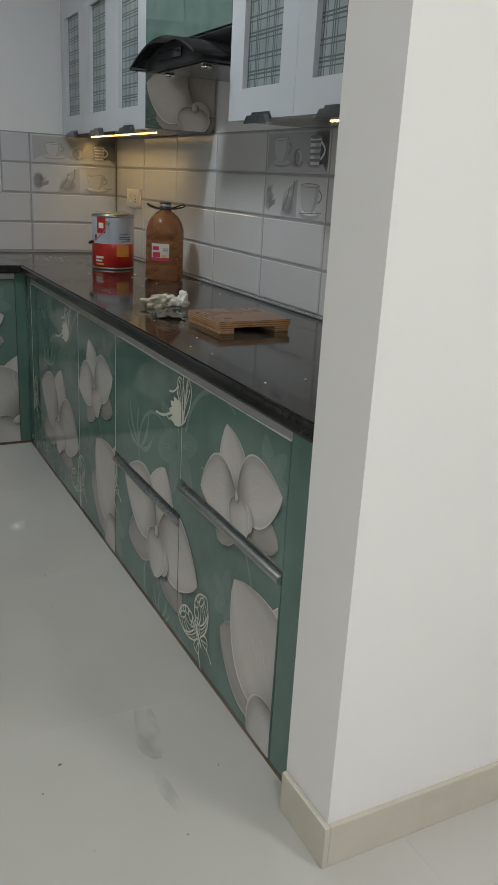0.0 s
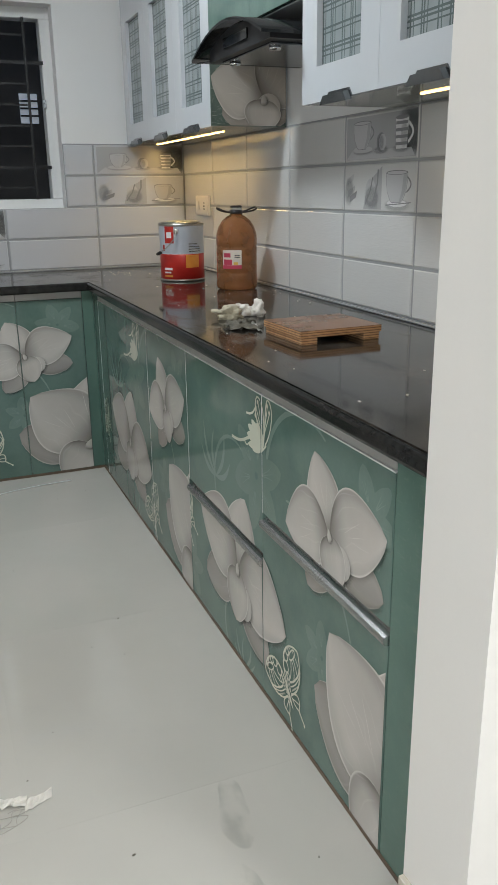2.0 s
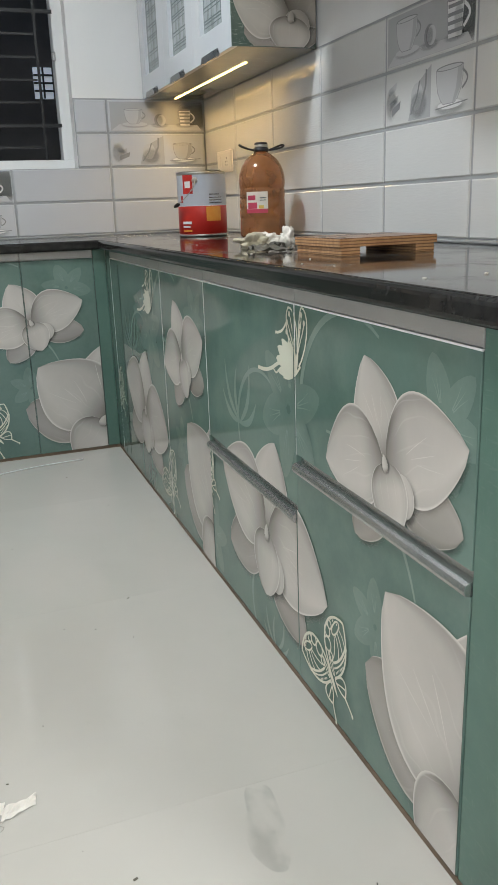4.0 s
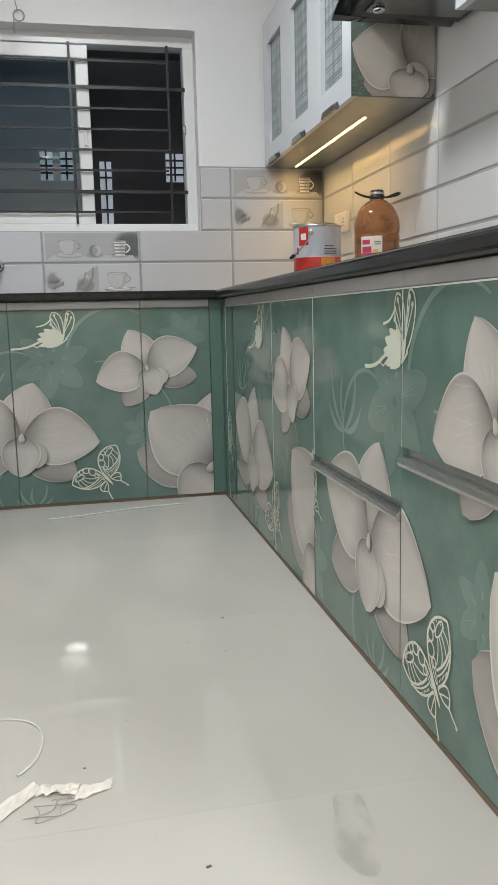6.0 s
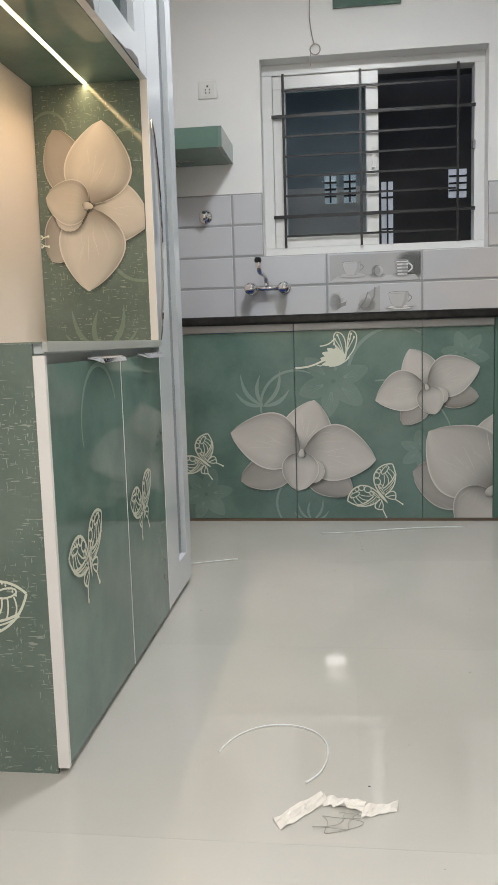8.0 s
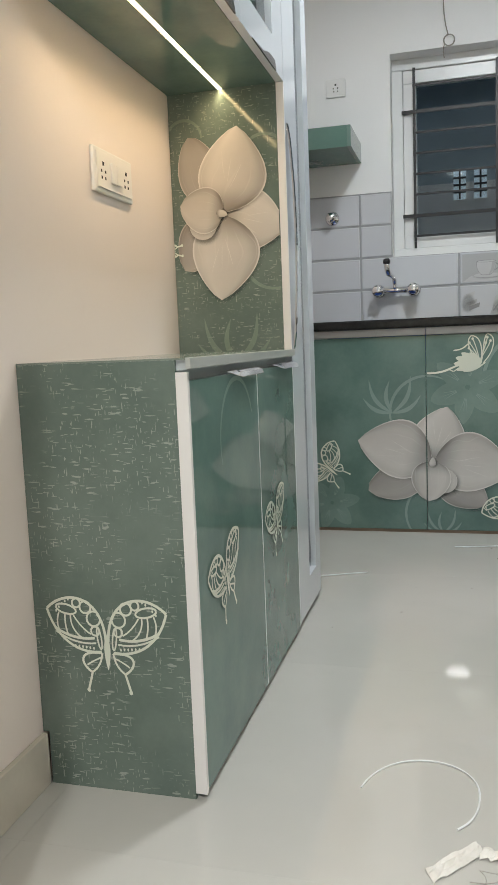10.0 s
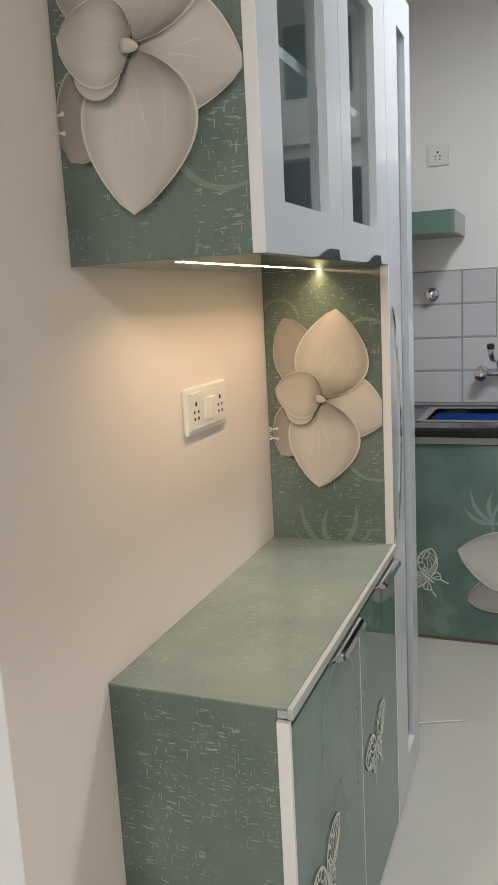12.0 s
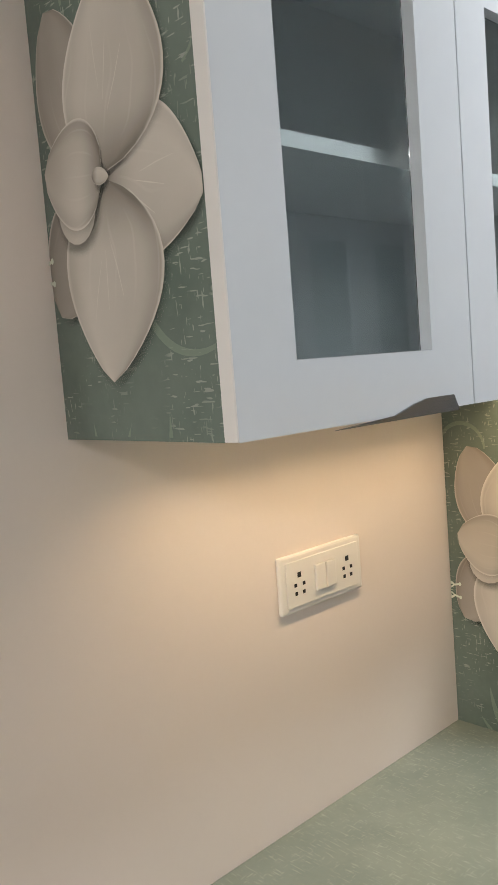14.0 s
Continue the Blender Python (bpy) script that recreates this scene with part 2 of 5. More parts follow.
def floor_material():
    m, nt, b = material("polished_floor_tile")
    oi = nt.nodes.new("ShaderNodeObjectInfo")
    cloud = ramp(nt, noise_at(nt, 1.4, 5), 0.3, 0.7)
    f = math_node(nt, "ADD", math_node(nt, "MULTIPLY", cloud, 0.7), math_node(nt, "MULTIPLY", oi.outputs["Random"], 0.05))
    col = mix_colour(nt, f, (0.505, 0.488, 0.450), (0.56, 0.542, 0.502))
    dust = ramp(nt, noise_at(nt, 3.2, 6, rough=0.7), 0.56, 0.8)
    col = mix_colour(nt, math_node(nt, "MULTIPLY", dust, 0.35), col, (0.46, 0.45, 0.41))
    nt.links.new(col, b.inputs["Base Color"])
    nt.links.new(math_node(nt, "ADD", math_node(nt, "MULTIPLY", noise_at(nt, 5.0, 5), 0.045), 0.006), b.inputs["Roughness"])
    b.inputs["Specular IOR Level"].default_value = 0.6
    return m


M_FLOOR = floor_material()


def granite():
    m, nt, b = material("black_granite")
    specks = ramp(nt, noise_at(nt, 420.0, 2), 0.62, 0.75)
    smear = ramp(nt, noise_at(nt, 7.0, 5, (1, 0.6, 1), 0.7), 0.46, 0.78)
    col = mix_colour(nt, math_node(nt, "MULTIPLY", specks, 0.4), (0.018, 0.017, 0.016), (0.09, 0.085, 0.08))
    col = mix_colour(nt, math_node(nt, "MULTIPLY", smear, 0.6), col, (0.21, 0.185, 0.16))
    nt.links.new(col, b.inputs["Base Color"])
    nt.links.new(math_node(nt, "ADD", math_node(nt, "MULTIPLY", smear, 0.22), 0.07), b.inputs["Roughness"])
    return m


M_GRANITE = granite()


def plaid_glass(name="plaid_glass"):
    """Frosted door glass with a woven check of dark lines."""
    m, nt, b = material(name)
    tc = nt.nodes.new("ShaderNodeTexCoord")
    sep = nt.nodes.new("ShaderNodeSeparateXYZ")
    nt.links.new(tc.outputs["Object"], sep.inputs[0])

    def lines(sock, pitch, width, shift):
        v = math_node(nt, "FRACT", math_node(nt, "ADD", math_node(nt, "DIVIDE", sock, pitch), shift))
        return math_node(nt, "LESS_THAN", v, width)
    lo = None
    for sock in (sep.outputs[1], sep.outputs[2]):
        for pitch, width, shift in ((0.052, 0.10, 0.0), (0.052, 0.07, 0.22), (0.104, 0.05, 0.41)):
            l = lines(sock, pitch, width, shift)
            lo = l if lo is None else math_node(nt, "MAXIMUM", lo, l)
    base = mix_colour(nt, ramp(nt, noise_at(nt, 5.0, 3), 0.3, 0.7), (0.24, 0.28, 0.29), (0.34, 0.38, 0.39))
    nt.links.new(mix_colour(nt, math_node(nt, "MULTIPLY", lo, 0.72), base, (0.05, 0.075, 0.075)), b.inputs["Base Color"])
    b.inputs["Roughness"].default_value = 0.12
    return m


M_PLAID = plaid_glass()
M_GLASS = glass("clear_door_glass", (0.80, 0.86, 0.86))
# index near 1 leaves out the lamps' mirror images in the pane
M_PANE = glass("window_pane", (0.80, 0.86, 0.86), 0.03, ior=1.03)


def wood():
    m, nt, b = material("plywood")
    tc = nt.nodes.new("ShaderNodeTexCoord")
    sep = nt.nodes.new("ShaderNodeSeparateXYZ")
    nt.links.new(tc.outputs["Object"], sep.inputs[0])
    ply = math_node(nt, "LESS_THAN", math_node(nt, "FRACT", math_node(nt, "DIVIDE", sep.outputs[2], 0.0068)), 0.35)
    n = ramp(nt, noise_at(nt, 24.0, 5, (1, 4, 1)), 0.3, 0.7)
    col = mix_colour(nt, n, (0.42, 0.22, 0.10), (0.58, 0.35, 0.18))
    nt.links.new(mix_colour(nt, math_node(nt, "MULTIPLY", ply, 0.7), col, (0.10, 0.045, 0.02)), b.inputs["Base Color"])
    b.inputs["Roughness"].default_value = 0.5
    return m


M_WOOD = wood()
M_WOOD_TOP = surface("brown_film_faced_ply", (0.17, 0.085, 0.045), (0.26, 0.14, 0.08), 0.28, scale=10, fine=90)

# ---- mesh helpers ----


def link_mesh(name, bm, mats, parent=None, label="", smooth=False):
    me = bpy.data.meshes.new(name)
    if smooth:
        for f in bm.faces:
            f.smooth = True
    bm.to_mesh(me)
    bm.free()
    for m in (mats if isinstance(mats, (list, tuple)) else [mats]):
        me.materials.append(m)
    ob = new(name, me)
    if parent:
        ob.parent = parent
    if label:
        tagged(ob, label)
    return ob


def part(name, bm, mat, parent, label="", smooth=False):
    return link_mesh(name, bm, mat, parent, label, smooth)


def thing(name, label, category, group="", kind=""):
    return tagged(new(name), label, category, group, kind)


class Face:
    """A flat front: u to the right as one looks at it, v up, w out of it."""

    def __init__(self, origin, right, out):
        self.o, self.r, self.n = Vector(origin), Vector(right), Vector(out)

    def p(self, u, v, w=0.0):
        return self.o + self.r * u + Vector((0, 0, v)) + self.n * w


WORLD = Face((0, 0, 0), (1, 0, 0), (0, -1, 0))


def add_box(bm, face, u0, u1, v0, v1, w0, w1, bevel=0.0, seg=2, mat=0):
    vs = [bm.verts.new(face.p(u, v, w)) for w in (w0, w1) for v in (v0, v1) for u in (u0, u1)]
    fs = []
    for q in ((0, 2, 3, 1), (4, 5, 7, 6), (0, 1, 5, 4), (2, 6, 7, 3), (0, 4, 6, 2), (1, 3, 7, 5)):
        f = bm.faces.new([vs[i] for i in q])
        f.material_index = mat
        fs.append(f)
    if bevel:
        es = list({e for f in fs for e in f.edges})
        bmesh.ops.bevel(bm, geom=es, offset=bevel, segments=seg, profile=0.5, affect="EDGES", material=-1)


def xyz_box(bm, x0, x1, y0, y1, z0, z1, bevel=0.0, seg=2, mat=0):
    add_box(bm, WORLD, x0, x1, z0, z1, -y1, -y0, bevel, seg, mat)


def box_part(name, b, mat, parent=None, label="", bevel=0.0):
    bm = bmesh.new()
    xyz_box(bm, *b, bevel=bevel)
    return link_mesh(name, bm, mat, parent, label)


def face_part(name, face, b, mat, parent=None, label="", bevel=0.0):
    bm = bmesh.new()
    add_box(bm, face, *b, bevel=bevel)
    return link_mesh(name, bm, mat, parent, label)


def lathe(bm, centre, profile, seg=40, mat=0, mats=None):
    """Rings (radius, z) turned about the upright axis at centre."""
    cx, cy, cz = centre
    rings = []
    for r, z in profile:
        if r < 1e-5:
            rings.append([bm.verts.new((cx, cy, cz + z))])
        else:
            rings.append([bm.verts.new((cx + r * math.cos(2 * math.pi * k / seg), cy + r * math.sin(2 * math.pi * k / seg), cz + z)) for k in range(seg)])
    for i in range(len(rings) - 1):
        a, b = rings[i], rings[i + 1]
        for k in range(seg):
            k2 = (k + 1) % seg
            if len(a) == 1 and len(b) == 1:
                continue
            vs = [a[0], b[k2], b[k]] if len(a) == 1 else ([a[k], a[k2], b[0]] if len(b) == 1 else [a[k], a[k2], b[k2], b[k]])
            f = bm.faces.new(vs)
            f.smooth = True
            f.material_index = mats[i] if mats else mat


def tube(bm, pts, radius, seg=8, mat=0):
    """A round rod along points."""
    pts = [Vector(p) for p in pts]
    rings = []
    for i, p in enumerate(pts):
        d = (pts[min(i + 1, len(pts) - 1)] - pts[max(i - 1, 0)]).normalized()
        a = d.orthogonal().normalized() if i == 0 else (rings_a - d * rings_a.dot(d)).normalized()
        rings_a = a
        b = d.cross(a)
        rings.append([bm.verts.new(p + (a * math.cos(2 * math.pi * k / seg) + b * math.sin(2 * math.pi * k / seg)) * radius) for k in range(seg)])
    for r0, r1 in zip(rings, rings[1:]):
        for k in range(seg):
            f = bm.faces.new((r0[k], r0[(k + 1) % seg], r1[(k + 1) % seg], r1[k]))
            f.smooth, f.material_index = True, mat
    for r in (rings[0][::-1], rings[-1]):
        bm.faces.new(r).material_index = mat


def bezier(p0, p1, p2, p3, n=14):
    out = []
    for i in range(n + 1):
        t = i / n
        out.append(tuple((1 - t) ** 3 * a + 3 * (1 - t) ** 2 * t * b + 3 * (1 - t) * t * t * c + t ** 3 * d for a, b, c, d in zip(p0, p1, p2, p3)))
    return out


# ---- printed pictures on the fronts ----


class Print:
    """Flat printed shapes on a front, later cut to the outline of one board."""

    def __init__(self):
        self.items = []
        self.motif = (0, "printed_flower")

    def begin(self, name):
        self.motif = (self.motif[0] + 1, name)

    def petal(self, base, tip, width, level, mat, bend=0.0, flip=1.0, round_tip=0.0):
        n, m = 16, 8
        bu, bv = base
        du, dv = tip[0] - bu, tip[1] - bv
        ln = math.hypot(du, dv)
        eu, ev = du / ln, dv / ln
        grid = []
        for i in range(n + 1):
            t = i / n
            h = 0.5 * width * max(0.0, math.sin(math.pi * t ** 0.82)) ** (0.72 - 0.18 * round_tip) * (1 - 0.12 * t ** 3)
            if i == 0:
                h = 0.05 * width
            off = bend * ln * math.sin(math.pi * t) * 0.5
            row = []
            for k in range(m + 1):
                a = 2 * k / m - 1
                s = off + a * h
                row.append((bu + eu * ln * t - ev * s, bv + ev * ln * t + eu * s, 0.5 + 0.5 * a * flip, t))
            grid.append(row)
        self.items.append((self.motif, grid, level, mat))

    def disc(self, c, ru, rv, level, mat, n=20, soft=False):
        def shade(f, k):
            return (0.5 + 0.5 * f, 0.3) if soft else (0.5 + 0.5 * f * abs(math.cos(math.pi * k / n)), 0.42 + 0.3 * (1 - f))
        rings = [[(c[0] + ru * f * math.cos(2 * math.pi * k / n), c[1] + rv * f * math.sin(2 * math.pi * k / n)) + shade(f, k) for k in range(n + 1)] for f in (0.02, 0.6, 1.0)]
        self.items.append((self.motif, rings, level, mat))

    def line(self, pts, width, level, mat):
        rows = []
        for i, (u, v) in enumerate(pts):
            a, b = pts[max(i - 1, 0)], pts[min(i + 1, len(pts) - 1)]
            du, dv = b[0] - a[0], b[1] - a[1]
            ln = math.hypot(du, dv) or 1.0
            w = width(i / (len(pts) - 1)) if callable(width) else width
            nu, nv = -dv / ln * w / 2, du / ln * w / 2
            rows.append([(u - nu, v - nv, 0, 0), (u + nu, v + nv, 1, 1)])
        self.items.append((self.motif, rows, level, mat))

    def polygon(self, pts, level, mat):
        self.items.append((self.motif, [[(*p, 0, 0) for p in pts[:len(pts) // 2]], [(*p, 1, 1) for p in pts[len(pts) // 2:][::-1]]], level, mat))

    def put(self, face, rect, w, parent, mats):
        """Cut to rect (u0, u1, v0, v1) and lay w above the front: one mesh for each motif that falls on it."""
        u0, u1, v0, v1 = rect
        flat = Face((0, 0, 0), (1, 0, 0), (0, -1, 0))
        for motif in sorted({it[0] for it in self.items}):
            bm = bmesh.new()
            uvl = bm.loops.layers.uv.new("UVMap")
            for own, grid, level, mat in self.items:
                us, vs = [q[0] for r in grid for q in r], [q[1] for r in grid for q in r]
                if own != motif or max(us) < u0 or min(us) > u1 or max(vs) < v0 or min(vs) > v1:
                    continue
                made = [[bm.verts.new(flat.p(q[0], q[1], level * 0.00014)) for q in r] for r in grid]
                for i in range(len(grid) - 1):
                    for k in range(len(grid[0]) - 1):
                        idx = ((i, k), (i, k + 1), (i + 1, k + 1), (i + 1, k))
                        f = bm.faces.new([made[a][b] for a, b in idx])
                        f.material_index = mat
                        for lp, (a, b) in zip(f.loops, idx):
                            lp[uvl].uv = grid[a][b][2:4]
            for co, no in (((u0, 0, 0), (-1, 0, 0)), ((u1, 0, 0), (1, 0, 0)), ((0, 0, v0), (0, 0, -1)), ((0, 0, v1), (0, 0, 1))):
                bmesh.ops.bisect_plane(bm, geom=bm.verts[:] + bm.edges[:] + bm.faces[:], plane_co=co, plane_no=no, clear_outer=True)
            if not bm.faces:
                bm.free()
                continue
            for v in bm.verts:
                v.co = face.p(v.co.x, v.co.z, w - v.co.y)
            for f in bm.faces:
                f.normal_update()
                if f.normal.dot(face.n) < 0:
                    f.normal_flip()
            link_mesh(motif[1], bm, mats, parent)


def orchid(pr, c, left, right, top, lip, back_l, back_r, size, petal=0, back=1, level=4):
    """An orchid: three pointed petals, two darker ones behind, a lip, a small cup and the column; tips are given from the centre c."""
    pr.begin("printed_orchid")
    def at(d, k=1.0):
        return (c[0] + d[0] * k, c[1] + d[1] * k)
    turned_way = 1.0 if left[0] * top[1] - left[1] * top[0] < 0 else -1.0
    s1, s2 = size * 0.018, -size * 0.030

    def leaf(d, near, width, lv, mat, bend=0.0, flip=1.0, tip=0.0):
        a, b = at(d, near), at(d, 1.03)
        pr.petal((a[0] + s1, a[1] + s2), (b[0] + s1, b[1] + s2), width * 1.12, lv - 0.5, 4, bend, flip, tip)
        pr.petal(at(d, near), at(d), width, lv, mat, bend, flip, tip)
    if back_l:
        leaf(back_l, 0.12, size * 0.62, level, back, 0.10 * turned_way, 1.0, 1)
    if back_r:
        leaf(back_r, 0.12, size * 0.62, level + 1, back, -0.10 * turned_way, 1.0, 1)
    if top:
        leaf(top, 0.02, size * 0.80, level + 2, petal)
    if left:
        leaf(left, 0.02, size * 0.92, level + 3, petal, -0.10 * turned_way, turned_way)
    if right:
        leaf(right, 0.02, size * 0.92, level + 4, petal, 0.10 * turned_way, -turned_way)
    mid = ((lip[0] * 0.45 + right[0] * 0.17), (lip[1] * 0.45 + right[1] * 0.17)) if right else (lip[0] * 0.4, lip[1] * 0.4)
    q = at(mid)
    pr.disc((q[0] + s1, q[1] + s2), size * 0.25, size * 0.25, level + 4.6, 4, soft=True)
    pr.disc(q, size * 0.19, size * 0.19, level + 5, petal)
    leaf(lip, -0.02, size * 0.60, level + 6, petal, 0.0, 1.0, 1.0)
    pr.disc((c[0] + s1 * 0.5, c[1] + s2 * 0.5), size * 0.085, size * 0.085, level + 7, 4, soft=True)
    d = math.hypot(*lip) or 1.0
    tip = (-lip[0] / d * size * 0.075, -lip[1] / d * size * 0.075)
    pr.petal((c[0] - tip[0] * 1.1, c[1] - tip[1] * 1.1), (c[0] + tip[0], c[1] + tip[1]), size * 0.095, level + 8, petal, round_tip=1.0)
    # creases of the throat and pale veins of the side petals
    for petal_tip, way in ((left, 1.0), (right, -1.0), (top, 1.0)):
        if petal_tip:
            for k in range(3):
                f0, f1, o = 0.30 + 0.05 * k, 0.58 + 0.06 * k, (k - 1) * 0.11 * size * way
                nx, ny = -petal_tip[1], petal_tip[0]
                ln = math.hypot(nx, ny)
                a, b = at(petal_tip, f0), at(petal_tip, f1)
                m = ((a[0] + b[0]) / 2 + nx / ln * o * 0.9, (a[1] + b[1]) / 2 + ny / ln * o * 0.9)
                pr.line([(a[0] + nx / ln * o * 0.4, a[1] + ny / ln * o * 0.4), m, (b[0] + nx / ln * o * 1.3, b[1] + ny / ln * o * 1.3)], lambda q: size * 0.007 * math.sin(math.pi * (0.1 + 0.8 * q)), level + 4.35 + 0.06 * k, petal if petal == 1 else 6)


def butterfly(pr, c, size, turn=0.0, squeeze=1.0, mat=2, level=14, lw=0.0042, mirror=1.0):
    """Line drawing of a butterfly with open wings, size across, turned by degrees."""
    pr.begin("printed_butterfly")
    ca, sa = math.cos(radians(turn)), math.sin(radians(turn))

    def at(u, v):
        u, v = u * size * squeeze * mirror, v * size
        return (c[0] + u * ca - v * sa, c[1] + u * sa + v * ca)

    drawn = []

    def curve(pts, w=1.0):
        drawn.append(1)
        pr.line([at(*p) for p in pts], lw * w, level + 0.12 * len(drawn), mat)
    top = bezier((0.01, 0.06), (0.02, 0.43), (0.33, 0.46), (0.485, 0.300), 24)
    low = bezier((0.05, -0.02), (0.24, -0.05), (0.42, 0.06), (0.485, 0.300), 24)

    def loop(s, u, v, ru, rv, tilt=0.0, w=1.1):
        ct, st = math.cos(tilt), math.sin(tilt)
        curve([(s * (u + ru * math.cos(a) * ct - rv * math.sin(a) * st), v + ru * math.cos(a) * st + rv * math.sin(a) * ct) for a in (2 * math.pi * k / 16 for k in range(17))], w)

    def arc(s, pts, w=1.0):
        (u0, v0), (u1, v1), (u2, v2) = pts
        curve([(s * ((1 - t) ** 2 * u0 + 2 * (1 - t) * t * u1 + t * t * u2), (1 - t) ** 2 * v0 + 2 * (1 - t) * t * v1 + t * t * v2) for t in (k / 8 for k in range(9))], w)
    for s in (-1, 1):
        curve([(s * u, v) for u, v in top], 1.5)
        curve([(s * u, v) for u, v in low], 1.4)
        # round cells along the upper rim, a leaf-shaped one at the tip, a slender one beside the body
        for u, v, ru in ((0.102, 0.235, 0.055), (0.165, 0.322, 0.045), (0.238, 0.352, 0.033), (0.093, 0.140, 0.034)):
            loop(s, u, v, ru, ru * 1.05)
        loop(s, 0.325, 0.302, 0.085, 0.036, 0.22)
        loop(s, 0.062, 0.085, 0.016, 0.088, -0.12, 0.9)
        arc(s, ((0.10, 0.085), (0.27, 0.055), (0.425, 0.150)), 1.5)
        arc(s, ((0.09, 0.045), (0.26, 0.020), (0.420, 0.125)), 1.0)
        for pts in (((0.13, 0.115), (0.20, 0.15), (0.265, 0.255)), ((0.21, 0.085), (0.30, 0.15), (0.29, 0.262)), ((0.315, 0.095), (0.345, 0.17), (0.335, 0.262)), ((0.385, 0.125), (0.42, 0.19), (0.385, 0.275))):
            arc(s, pts, 0.9)
        for k in range(6):
            pr.disc(at(s * (0.275 + 0.026 * k), 0.392 - 0.010 * k - 0.0022 * k * k), lw * 0.55, lw * 0.8, level + 7 + 0.1 * k, mat, 6)
            pr.disc(at(s * (0.11 + 0.030 * k), 0.006 + 0.0025 * k), lw * 0.55, lw * 0.9, level + 7 + 0.1 * k, mat, 6)
        # lower wing with its tail
        curve([(s * u, v) for u, v in bezier((0.045, -0.030), (0.26, -0.01), (0.23, -0.13), (0.135, -0.185), 12)], 1.3)
        curve([(s * u, v) for u, v in bezier((0.135, -0.185), (0.09, -0.15), (0.06, -0.12), (0.045, -0.030), 10)], 1.1)
        arc(s, ((0.055, -0.065), (0.11, -0.085), (0.175, -0.130)), 0.9)
        arc(s, ((0.135, -0.185), (0.150, -0.24), (0.172, -0.315)), 1.3)
        pr.disc(at(s * 0.173, -0.325), lw * 1.1, lw * 1.3, level + 8, mat, 8)
        arc(s, ((0.008, 0.11), (0.02, 0.20), (0.075, 0.27)), 0.35)
    pr.petal(at(0, 0.115), at(0, -0.16), size * 0.05 * max(squeeze, 0.5), level + 9, mat)


def profile_butterfly(pr, c, mat=2, level=14):
    """Butterfly with folded wings, seen from its side: a filled lower wing and an upper wing of narrow cells."""
    pr.begin("printed_butterfly")

    def at(u, v):
        return (c[0] + u / 100, c[1] + v / 100)

    drawn = []

    def curve(pts, w=0.0042):
        drawn.append(1)
        pr.line([at(*p) for p in pts], w, level + 4 + 0.12 * len(drawn), mat)
    # upper wing: two lobes of narrow cells
    for rim in (bezier((0.2, 0.6), (-3.0, 4.0), (-5.6, 9.6), (-3.0, 11.6), 10) + bezier((-3.0, 11.6), (0.6, 11.8), (1.6, 7.0), (0.8, 0.8), 10)[1:], bezier((0.8, 0.8), (2.0, 6.0), (1.6, 11.0), (3.2, 12.2), 10) + bezier((3.2, 12.2), (7.0, 11.8), (6.0, 5.0), (1.6, 0.8), 10)[1:]):
        curve(rim, 0.0046)
    for k, (u, v) in enumerate(((-3.9, 6.8), (-3.6, 8.8), (-2.4, 10.4), (2.6, 8.6), (3.2, 10.8), (4.4, 9.4))):
        curve(bezier((0.4, 0.6), (0.2 + 0.12 * u, 3.5), (0.7 * u + 0.6, 0.75 * v), (u, v), 8), 0.0036)
        pr.disc(at(u, v), 0.0050, 0.0058, level + 9 + 0.1 * k, mat, 8)
    curve(bezier((-4.0, 8.6), (-5.4, 7.2), (-6.4, 6.2), (-9.8, 6.0), 8), 0.0055)
    # lower wing: a filled fan with a scalloped rim
    for k, (u, v, w) in enumerate(((-3.6, 5.0, 0.030), (-6.8, 5.0, 0.034), (-9.0, 3.2, 0.036), (-9.8, 0.8, 0.034), (-9.0, -1.8, 0.028))):
        pr.petal(at(0.6, 0.2), at(u, v), w, level + 0.4 * k, mat, round_tip=1)
    curve(bezier((2.4, 1.0), (-1.0, -2.0), (-3.0, -2.6), (-6.0, -2.4), 8), 0.0055)
    curve(bezier((-7.5, 0.2), (-11.0, -0.6), (-12.5, -3.0), (-20.2, -2.8), 12), 0.0080)
    curve(bezier((-8.6, -1.4), (-9.6, -2.8), (-10.2, -2.2), (-11.4, -1.6), 6), 0.0040)


def swirl(pr, c, r, a0, a1, width, mat=5, level=1, grow=0.0):
    pr.begin("printed_scroll")
    n = 22
    pts = []
    for i in range(n + 1):
        a = radians(a0 + (a1 - a0) * i / n)
        rr = r * (1 + grow * i / n)
        pts.append((c[0] + rr * math.cos(a), c[1] + rr * math.sin(a)))
    pr.line(pts, lambda t: width * (0.35 + 0.65 * math.sin(math.pi * min(1.0, t * 0.9 + 0.1))), level, mat)


def spray(pr, c, size, mat=5, turn=90.0, level=1):
    pr.begin("printed_leaf_spray")
    for k, a in enumerate((-58, -26, 4, 34, 62)):
        d = radians(turn + a)
        pr.petal(c, (c[0] + size * (0.8 + 0.2 * (k % 2)) * math.cos(d), c[1] + size * (0.8 + 0.2 * (k % 2)) * math.sin(d)), size * 0.10, level + 0.25 * k, mat, bend=0.3 if a > 0 else -0.3)


